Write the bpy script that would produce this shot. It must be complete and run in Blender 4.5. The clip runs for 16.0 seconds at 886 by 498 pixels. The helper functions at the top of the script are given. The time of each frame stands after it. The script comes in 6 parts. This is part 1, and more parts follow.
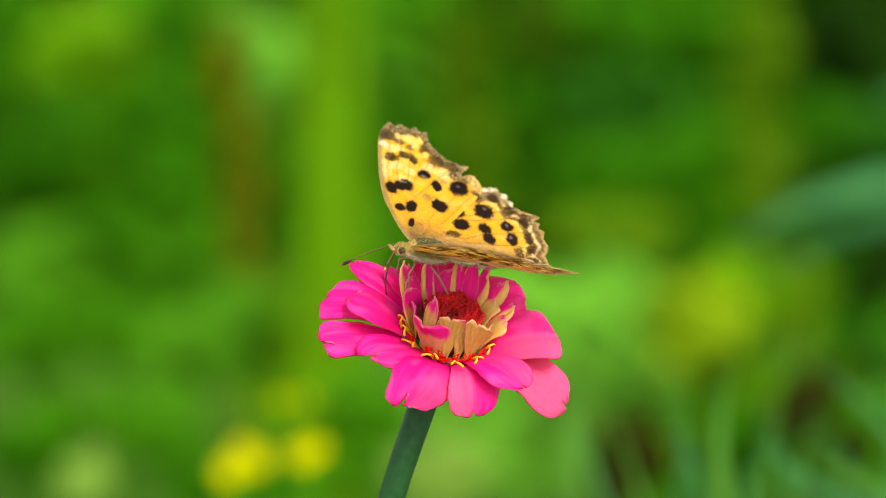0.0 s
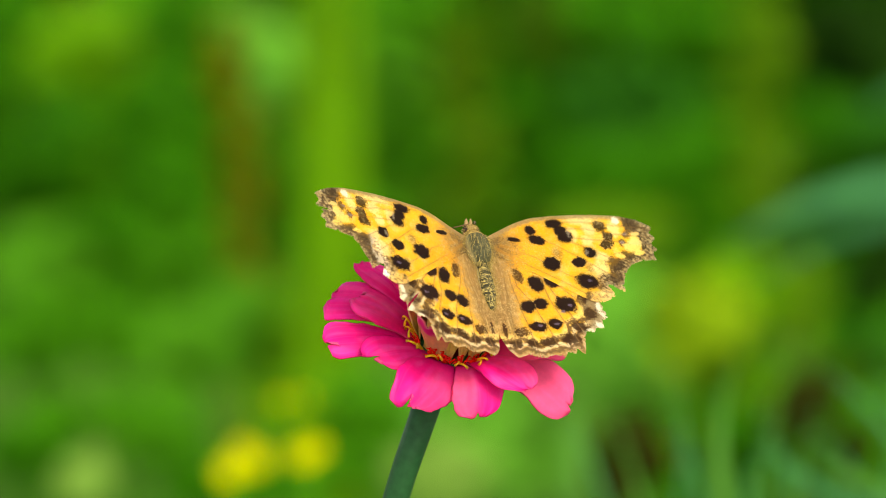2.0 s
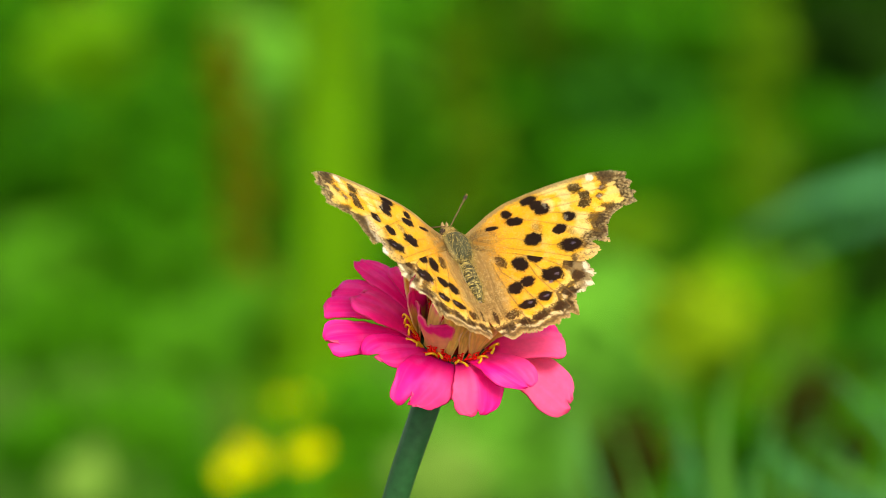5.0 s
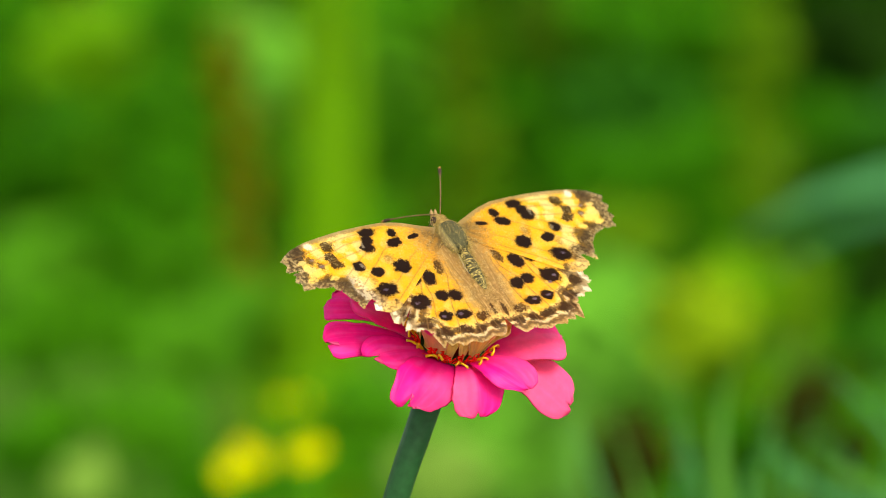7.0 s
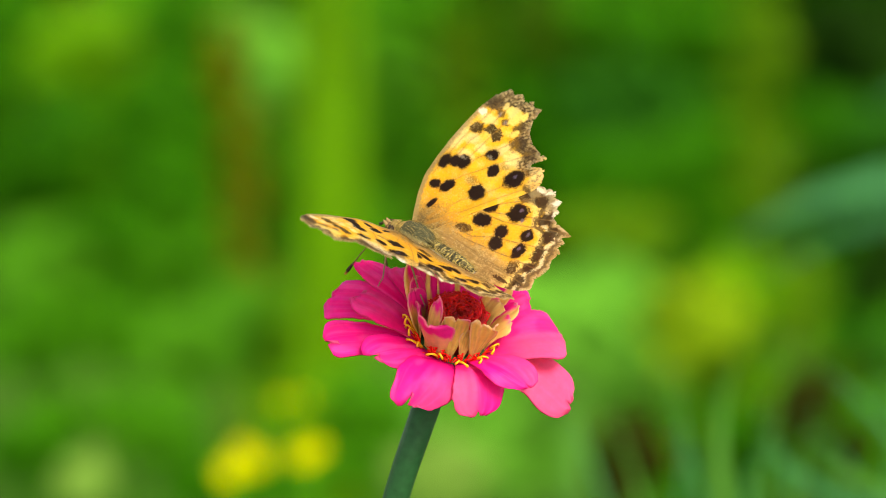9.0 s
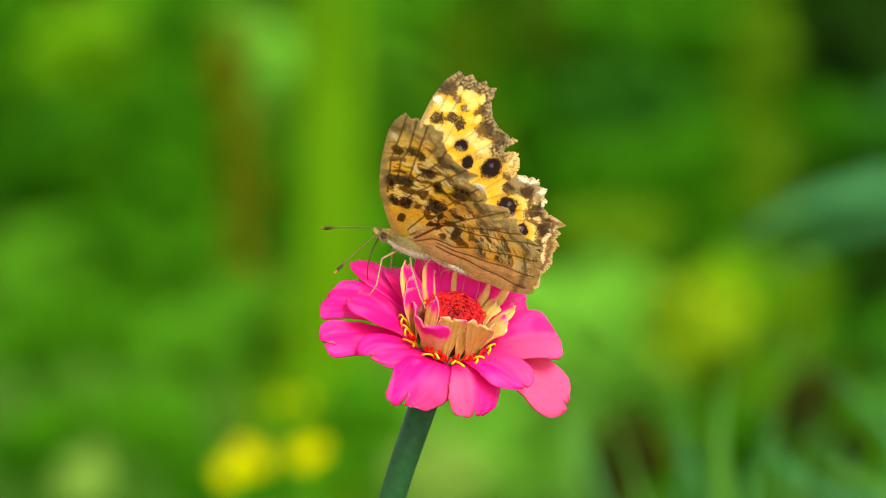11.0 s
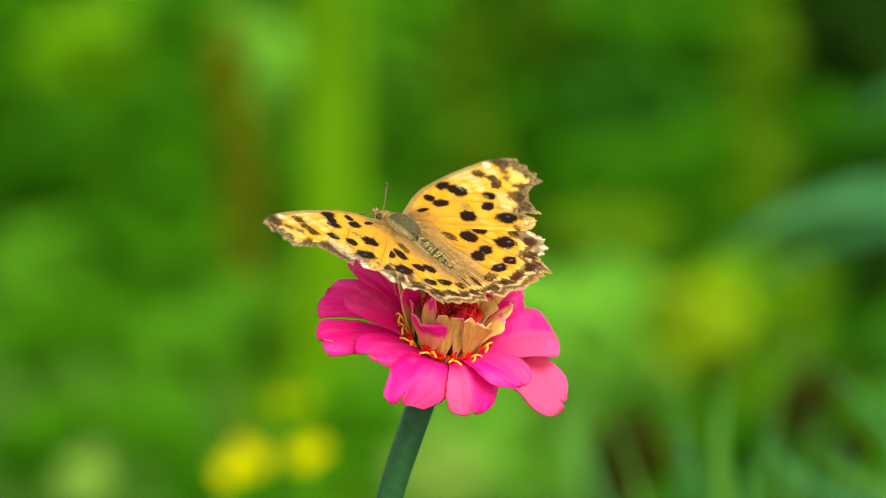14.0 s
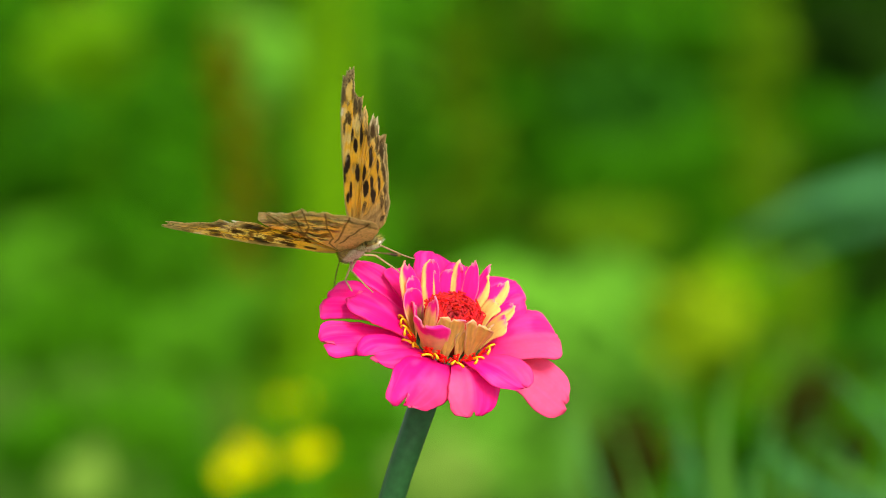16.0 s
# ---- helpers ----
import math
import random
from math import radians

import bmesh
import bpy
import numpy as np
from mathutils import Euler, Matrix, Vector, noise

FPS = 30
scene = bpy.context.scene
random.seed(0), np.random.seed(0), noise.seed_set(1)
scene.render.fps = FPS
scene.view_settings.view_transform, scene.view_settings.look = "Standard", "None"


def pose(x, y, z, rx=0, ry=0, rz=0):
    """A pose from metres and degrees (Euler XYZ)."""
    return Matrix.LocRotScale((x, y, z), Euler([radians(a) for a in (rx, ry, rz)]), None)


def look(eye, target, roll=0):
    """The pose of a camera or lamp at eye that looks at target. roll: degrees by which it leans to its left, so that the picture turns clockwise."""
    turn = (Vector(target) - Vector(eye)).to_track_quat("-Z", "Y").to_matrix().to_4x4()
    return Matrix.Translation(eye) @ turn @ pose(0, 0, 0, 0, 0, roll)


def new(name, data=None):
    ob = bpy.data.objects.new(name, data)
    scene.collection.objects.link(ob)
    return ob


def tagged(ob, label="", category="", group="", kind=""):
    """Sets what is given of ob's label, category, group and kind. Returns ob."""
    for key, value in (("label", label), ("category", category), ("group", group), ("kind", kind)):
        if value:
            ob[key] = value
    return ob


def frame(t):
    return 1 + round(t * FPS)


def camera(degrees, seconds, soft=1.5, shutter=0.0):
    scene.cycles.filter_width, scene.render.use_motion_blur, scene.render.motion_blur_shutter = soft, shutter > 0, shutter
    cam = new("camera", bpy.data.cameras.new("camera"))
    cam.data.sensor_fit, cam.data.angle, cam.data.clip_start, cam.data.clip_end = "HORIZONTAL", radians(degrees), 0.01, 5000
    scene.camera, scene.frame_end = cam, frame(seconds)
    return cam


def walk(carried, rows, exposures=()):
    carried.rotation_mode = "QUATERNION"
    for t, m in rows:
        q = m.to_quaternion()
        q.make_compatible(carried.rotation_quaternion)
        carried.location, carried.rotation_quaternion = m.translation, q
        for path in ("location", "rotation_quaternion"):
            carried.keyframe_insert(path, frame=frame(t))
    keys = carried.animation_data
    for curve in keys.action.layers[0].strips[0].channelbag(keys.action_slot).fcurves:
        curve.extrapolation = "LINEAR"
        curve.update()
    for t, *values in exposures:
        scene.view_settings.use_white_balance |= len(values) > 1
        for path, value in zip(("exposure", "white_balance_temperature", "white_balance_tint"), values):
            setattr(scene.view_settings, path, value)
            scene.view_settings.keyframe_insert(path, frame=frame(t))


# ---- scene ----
EYE, AIM = Vector((0, -0.67492, 0.65846)), Vector((0, 0, 0.515))
cam = camera(12.0, 16.0, soft=0.75)
cam.data.dof.use_dof = True
cam.data.dof.focus_distance = 0.687
cam.data.dof.aperture_fstop = 14.0
walk(cam, [(0.0, look(EYE, AIM)), (16.0, look(EYE, AIM))], exposures=((0.0, 1.34, 7020, 8), (2.5, 1.34, 7020, 8), (3.0, 1.40, 7020, 8), (12.5, 1.40, 7020, 8), (15.0, 1.35, 7020, 8), (16.0, 1.34, 7020, 8)))

# ---- sky and sun ----
SUN_TO = Vector((0.34, -0.66, 0.67)).normalized()
sky_world = bpy.data.worlds.new("sky")
sky_world.use_nodes = True
scene.world = sky_world
wn = sky_world.node_tree.nodes
sky = wn.new("ShaderNodeTexSky")
sky.sky_type = "NISHITA"
sky.sun_disc = False
sky.sun_elevation = math.asin(SUN_TO.z)
sky.sun_rotation = math.atan2(SUN_TO.x, SUN_TO.y)
haze = wn.new("ShaderNodeHueSaturation")
haze.inputs["Saturation"].default_value = 0.35
sky_world.node_tree.links.new(sky.outputs[0], haze.inputs["Color"])
sky_world.node_tree.links.new(haze.outputs[0], wn["Background"].inputs[0])
wn["Background"].inputs[1].default_value = 0.15
sun = new("sun", bpy.data.lights.new("sun", "SUN"))
sun.data.energy = 1.75
sun.data.angle = radians(18)
sun.data.color = (1.0, 0.96, 0.88)
sun.matrix_world = look(SUN_TO * 5, (0, 0, 0))


# ---- materials ----
def material(name, rough=0.6, translucent=0.0, sheen=0.0, spec=0.4):
    """A principled material whose colour the caller wires: returns material, nodes, links, principled, colour socket of the translucent part."""
    m = bpy.data.materials.new(name)
    m.use_nodes = True
    n, l = m.node_tree.nodes, m.node_tree.links
    p = n["Principled BSDF"]
    p.inputs["Roughness"].default_value = rough
    p.inputs["Specular IOR Level"].default_value = spec
    p.inputs["Sheen Weight"].default_value = sheen
    tr = None
    if translucent:
        tr = n.new("ShaderNodeBsdfTranslucent")
        mix = n.new("ShaderNodeMixShader")
        mix.inputs[0].default_value = translucent
        l.new(p.outputs[0], mix.inputs[1])
        l.new(tr.outputs[0], mix.inputs[2])
        l.new(mix.outputs[0], n["Material Output"].inputs[0])
    return m, n, l, p, tr


def noise_node(n, l, scale, detail=4.0, vector=None):
    t = n.new("ShaderNodeTexNoise")
    t.inputs["Scale"].default_value = scale
    t.inputs["Detail"].default_value = detail
    if vector is None:
        c = n.new("ShaderNodeTexCoord")
        vector = c.outputs["Object"]
    l.new(vector, t.inputs["Vector"])
    return t.outputs["Fac"]


def ramp(n, l, fac, *stops):
    r = n.new("ShaderNodeValToRGB")
    e = r.color_ramp.elements
    while len(e) < len(stops):
        e.new(0.5)
    for k, (at, colour) in zip(e, stops):
        k.position, k.color = at, (*colour, 1)
    l.new(fac, r.inputs[0])
    return r.outputs[0]


def mixed(n, l, fac, a, b, blend="MIX"):
    m = n.new("ShaderNodeMix")
    m.data_type, m.blend_type = "RGBA", blend
    for socket, value in ((m.inputs[0], fac), (m.inputs[6], a), (m.inputs[7], b)):
        if isinstance(value, bpy.types.NodeSocket):
            l.new(value, socket)
        else:
            socket.default_value = (*value, 1) if isinstance(value, tuple) else value
    return m.outputs[2]


def bumped(n, l, p, fac, strength, distance):
    b = n.new("ShaderNodeBump")
    b.inputs["Strength"].default_value = strength
    b.inputs["Distance"].default_value = distance
    l.new(fac, b.inputs["Height"])
    l.new(b.outputs[0], p.inputs["Normal"])


def attribute(n, name):
    a = n.new("ShaderNodeAttribute")
    a.attribute_name = name
    return a


def painted(name, rough=0.6, translucent=0.0, sheen=0.0, grain=2500.0, spec=0.3, vary=0.25, relief=0.00006, layers=1):
    """A surface whose pigment is held in the mesh's 'pigment' attribute, with fine grain on top."""
    m, n, l, p, tr = material(name, rough, translucent, sheen, spec)
    pig = attribute(n, "pigment").outputs["Color"]
    g = noise_node(n, l, grain, 3)
    dark = ramp(n, l, g, (0.3, (1 - vary,) * 3), (0.7, (1.0,) * 3))
    col = mixed(n, l, 1.0, pig, dark, "MULTIPLY")
    l.new(col, p.inputs["Base Color"])
    if tr and layers == 2:  # light crosses two skins, each of which holds half of the pigment
        cut, join = n.new("ShaderNodeSeparateColor"), n.new("ShaderNodeCombineColor")
        l.new(col, cut.inputs[0])
        for k in range(3):
            root = n.new("ShaderNodeMath")
            root.operation = "SQRT"
            l.new(cut.outputs[k], root.inputs[0])
            l.new(root.outputs[0], join.inputs[k])
        l.new(join.outputs[0], tr.inputs[0])
    elif tr:
        l.new(col, tr.inputs[0])
    bumped(n, l, p, g, 0.35, relief)
    return m


def leafy(name, a, b, translucent=0.3, rough=0.5, scale=70.0):
    m, n, l, p, tr = material(name, rough, translucent, 0.0, 0.03)
    g = noise_node(n, l, scale)
    info = n.new("ShaderNodeNewGeometry")
    base = mixed(n, l, info.outputs["Random Per Island"], a, b)
    blot = ramp(n, l, g, (0.35, (0.82,) * 3), (0.65, (1.08,) * 3))
    col = mixed(n, l, 1.0, base, blot, "MULTIPLY")
    l.new(col, p.inputs["Base Color"])
    if tr:
        l.new(col, tr.inputs[0])
    bumped(n, l, p, g, 0.3, 0.002)
    return m


WING = painted("wing_scales", 0.7, 0.53, 0.0, 3500, 0.05, 0.18, layers=2)
BODY = painted("body_fur", 0.8, 0.0, 0.0, 2500, 0.1, 0.4)
PETAL = painted("petal_skin", 0.55, 0.36, 0.0, 900, 0.18, 0.12, 0.00004)
STEM = painted("stem_skin", 0.55, 0.0, 0.0, 700, 0.15, 0.3)
GOLD = painted("stamen_skin", 0.4, 0.15, 0.0, 900, 0.4, 0.15)


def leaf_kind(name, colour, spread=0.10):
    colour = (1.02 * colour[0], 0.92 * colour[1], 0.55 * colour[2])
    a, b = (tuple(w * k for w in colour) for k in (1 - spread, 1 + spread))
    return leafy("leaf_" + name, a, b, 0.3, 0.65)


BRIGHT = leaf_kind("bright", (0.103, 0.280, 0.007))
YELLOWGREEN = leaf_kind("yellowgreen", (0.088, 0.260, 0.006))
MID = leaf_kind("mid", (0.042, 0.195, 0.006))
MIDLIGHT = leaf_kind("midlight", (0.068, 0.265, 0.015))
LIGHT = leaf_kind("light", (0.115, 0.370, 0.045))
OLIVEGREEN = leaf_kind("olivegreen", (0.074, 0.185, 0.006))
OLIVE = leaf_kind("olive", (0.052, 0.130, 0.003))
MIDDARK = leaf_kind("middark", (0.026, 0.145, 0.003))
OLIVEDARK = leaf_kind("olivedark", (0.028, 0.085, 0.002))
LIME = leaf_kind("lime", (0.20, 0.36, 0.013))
# brown-black tone that paints the shadowed gaps among the grass blades
GAPSHADE = leaf_kind("gapshade", (0.022, 0.024, 0.002))
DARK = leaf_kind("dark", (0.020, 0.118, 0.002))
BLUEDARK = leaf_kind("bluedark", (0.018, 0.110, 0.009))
# near-black leaf colour: deep shade between the plants, put into the pigment
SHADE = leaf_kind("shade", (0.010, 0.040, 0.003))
BROWN = leaf_kind("brown", (0.120, 0.122, 0.002))
GREY = leaf_kind("grey", (0.107, 0.300, 0.038))
TEAL = leaf_kind("teal", (0.060, 0.245, 0.115))
PALETEAL = leaf_kind("paleteal", (0.052, 0.215, 0.118))
PALE = leaf_kind("pale", (0.165, 0.330, 0.075))
SEDGE = leaf_kind("sedge", (0.076, 0.240, 0.050))
BLOSSOM = leafy("blossom_yellow", (0.62, 0.60, 0.003), (0.70, 0.66, 0.004), 0.3)
SOIL = leafy("ground_grass", (0.05, 0.13, 0.012), (0.05, 0.13, 0.012), 0.0, 0.9, 9.0)


# ---- mesh tools ----
def mesh_of(name, verts, faces, mat, smooth=True, pigment=None):
    me = bpy.data.meshes.new(name)
    me.from_pydata([tuple(v) for v in verts], [], faces)
    me.materials.append(mat)
    if smooth:
        me.polygons.foreach_set("use_smooth", [True] * len(me.polygons))
    if pigment is not None:
        a = me.attributes.new("pigment", "FLOAT_COLOR", "POINT")
        c = np.ones((len(me.vertices), 4), np.float32)
        c[:, :3] = pigment
        a.data.foreach_set("color", c.ravel())
    me.update()
    return me


def part(name, me, parent=None, label="", m=None):
    ob = new(name, me)
    if parent is not None:
        ob.parent = parent
    if m is not None:
        ob.matrix_basis = m
    return tagged(ob, label)


def sheet(nu, nv, place, thick):
    """A thin closed sheet: place(s, w) for s in 0..1 along and w in -1..1 across. Returns verts, faces, and s, w of each vert."""
    return sheet_of(np.array([[place(i / nu, 2 * j / nv - 1) for j in range(nv + 1)] for i in range(nu + 1)], float), thick)


def sheet_of(top, thick):
    nu, nv = top.shape[0] - 1, top.shape[1] - 1
    du, dv = np.gradient(top, axis=0), np.gradient(top, axis=1)
    nor = np.cross(du, dv)
    nor /= np.linalg.norm(nor, axis=2, keepdims=True) + 1e-12
    low = top - nor * thick
    k = (nu + 1) * (nv + 1)
    idx = lambda i, j: i * (nv + 1) + j
    faces = []
    for i in range(nu):
        for j in range(nv):
            q = (idx(i, j), idx(i + 1, j), idx(i + 1, j + 1), idx(i, j + 1))
            faces.append(q)
            faces.append(tuple(k + a for a in reversed(q)))
    rim = [idx(i, 0) for i in range(nu + 1)] + [idx(nu, j) for j in range(1, nv + 1)] + [idx(i, nv) for i in range(nu - 1, -1, -1)] + [idx(0, j) for j in range(nv - 1, 0, -1)]
    for a, b in zip(rim, rim[1:] + rim[:1]):
        faces.append((b, a, k + a, k + b))
    sw = np.array([(i / nu, 2 * j / nv - 1) for i in range(nu + 1) for j in range(nv + 1)] * 2)
    return np.concatenate([top.reshape(-1, 3), low.reshape(-1, 3)]), faces, sw


def tube(points, radii, sides=8):
    """A closed tube through the points. Returns verts, faces and the fraction along of each vert."""
    pts = [Vector(p) for p in points]
    verts, faces, along = [], [], []
    side = None
    for i, p in enumerate(pts):
        d = (pts[min(i + 1, len(pts) - 1)] - pts[max(i - 1, 0)]).normalized()
        if side is None:
            side = d.orthogonal().normalized()
        side = (side - d * side.dot(d)).normalized()
        up = d.cross(side)
        for k in range(sides):
            a = 2 * math.pi * k / sides
            verts.append(p + (side * math.cos(a) + up * math.sin(a)) * radii[i])
            along.append(i / (len(pts) - 1))
    for i in range(len(pts) - 1):
        for k in range(sides):
            a, b = i * sides + k, i * sides + (k + 1) % sides
            faces.append((a, b, b + sides, a + sides))
    faces.append(tuple(reversed(range(sides))))
    faces.append(tuple(range((len(pts) - 1) * sides, len(pts) * sides)))
    return np.array([tuple(v) for v in verts]), faces, np.array(along)


def bezier(a, b, c, s):
    a, b, c = Vector(a), Vector(b), Vector(c)
    return a * (1 - s) ** 2 + b * (2 * s * (1 - s)) + c * s * s


def fuzz(p, scale):
    return noise.noise(Vector((p[0] * scale, p[1] * scale, (p[2] if len(p) > 2 else 0.0) * scale)))


def smoothstep(a, b, x):
    t = np.clip((x - a) / (b - a), 0, 1)
    return t * t * (3 - 2 * t)


def blend(base, colour, f):
    f = np.clip(f, 0, 1)[:, None]
    return base * (1 - f) + np.array(colour) * f


# ---- ground and far greenery ----
SOIL_Z = -0.35  # height of the soil


def ground_sheet():
    n = 40
    verts, faces = [], []
    for i in range(n + 1):
        for j in range(n + 1):
            x, y = [math.copysign(abs(2 * k / n - 1) ** 3 * 400, 2 * k / n - 1) for k in (i, j)]
            verts.append((x, y, SOIL_Z + 0.012 * fuzz((x, y), 3.0)))
    for i in range(n):
        for j in range(n):
            a = i * (n + 1) + j
            faces.append((a, a + n + 1, a + n + 2, a + 1))
    tagged(part("ground", mesh_of("ground", verts, faces, SOIL)), "green weedy garden soil reaching to the horizon", "ground", kind="structure")


def leaf_shape(rng, at, size, lean, front=0.4, spread=0.5):
    """One folded pointed leaf of eight faces at a place; lean: how far it faces the sky."""
    d = Vector((rng.gauss(0, 1), rng.gauss(0, 1), rng.gauss(0.1, 0.6))).normalized()
    up = (Vector((rng.gauss(0, spread), -front + rng.gauss(0, spread), lean)))
    side = d.cross(up).normalized()
    up = side.cross(d)
    rows = [(0.0, 0.04), (0.25, 0.32), (0.55, 0.36), (0.85, 0.16), (1.0, 0.01)]
    vs, fs = [], []
    for s, w in rows:
        mid = at + d * (s * size) - up * (size * 0.25 * s * s)
        vs += [mid - side * (w * size) + up * (w * size * 0.25), mid, mid + side * (w * size) + up * (w * size * 0.25)]
    for k in range(4):
        a = 3 * k
        fs += [(a, a + 1, a + 4, a + 3), (a + 1, a + 2, a + 5, a + 4)]
    return vs, fs


def shrub(x, y, height, radius, count, size, mat, label, seed, low=0.02):
    rng = random.Random(seed)
    thing = tagged(new("shrub"), label, "shrub", "greenery behind the flower")
    thing.location = (x, y, SOIL_Z)
    for _ in range(7):
        a, r = rng.uniform(0, 6.28), radius * rng.uniform(0.2, 0.9)
        tip = Vector((r * math.cos(a), r * math.sin(a), height * rng.uniform(0.6, 1.0)))
        v, f, _s = tube([bezier((0.01 * math.cos(a), 0.01 * math.sin(a), -0.01), tip * 0.4 + Vector((0, 0, 0.05)), tip, s / 6) for s in range(7)], [0.004 - 0.0004 * s for s in range(7)], 6)
        part("branch", mesh_of("branch", v, f, BROWN), thing)
    vs, fs = [], []
    for _ in range(count):
        a, r, z = rng.uniform(0, 6.28), radius * math.sqrt(rng.random()), low + (height - low) * rng.random()
        r *= 0.75 + 0.5 * fuzz((math.cos(a) + x * 9, math.sin(a) + y * 9, z * 6), 1.5)
        v, f = leaf_shape(rng, Vector((r * math.cos(a), r * math.sin(a), z)), size * rng.uniform(0.6, 1.3), 0.9)
        fs += [tuple(i + len(vs) for i in g) for g in f]
        vs += v
    tagged(part("crown", mesh_of("crown", vs, fs, mat), thing), kind="stuff")
    return thing


def long_leaf(thing, a, b, c, width, mat, twist=0.0, name="leaf"):
    """A long tapering folded leaf along a curve, under a plant whose base is the origin of the numbers."""
    a, b, c = Vector(a), Vector(b), Vector(c)

    def at(s, w):
        mid = bezier(a, b, c, s)
        d = (bezier(a, b, c, min(s + 0.02, 1)) - bezier(a, b, c, max(s - 0.02, 0))).normalized()
        side = d.cross(Vector((math.sin(twist), -math.cos(twist), 0.15))).normalized()
        nor = side.cross(d)
        half = width / 2 * min(1, 0.35 + 2.2 * s) * max(0.02, 1 - max(0, (s - 0.45) / 0.55) ** 1.7)
        wave = 0.06 * width * math.sin(9 * s + w)
        return tuple(mid + side * (half * w) - nor * (0.25 * half * (1 - abs(w))) + nor * wave)

    v, f, _ = sheet(14, 4, at, 0.0012)
    return part(name, mesh_of(name, v, f, mat), thing)


def plant(name, root, label, category="plant", group=""):
    thing = tagged(new(name), label, category, group)
    thing.location = root
    return thing


def leafy_plant(rng, mat, x, y, z, wide, high):
    """A stem with a close clump of broad pointed leaves round its upper end, all turned to the light."""
    z -= SOIL_Z
    p = plant("leafy_plant", (x, y, SOIL_Z), "blurred garden plant with broad pointed leaves, green to shade-dark, on a stem", group="plants behind the flower")
    v, f, _s = tube([bezier((0.01, 0.01, -0.005), (rng.uniform(-0.02, 0.02), 0.015, z * 0.5), (0, 0.012, z), k / 6) for k in range(7)], [0.0025 - 0.0002 * k for k in range(7)], 6)
    part("stem", mesh_of("stem", v, f, mat), p)
    for k in range(26):
        a, r = 2.4 * k + rng.uniform(-0.3, 0.3), math.sqrt((k + 0.5) / 26) * 0.85
        at = Vector((r * wide * math.cos(a), rng.uniform(-0.012, 0.012), z + r * high * math.sin(a)))
        size = 0.85 * (min(wide, high) + 0.35 * max(wide, high)) * rng.uniform(0.85, 1.15)
        v, f = leaf_shape(rng, at, size, 0.62, 0.85, 0.09)
        c = sum(v, Vector()) / len(v) - at
        part("leaf", mesh_of("leaf", [q - c for q in v], f, mat), p)


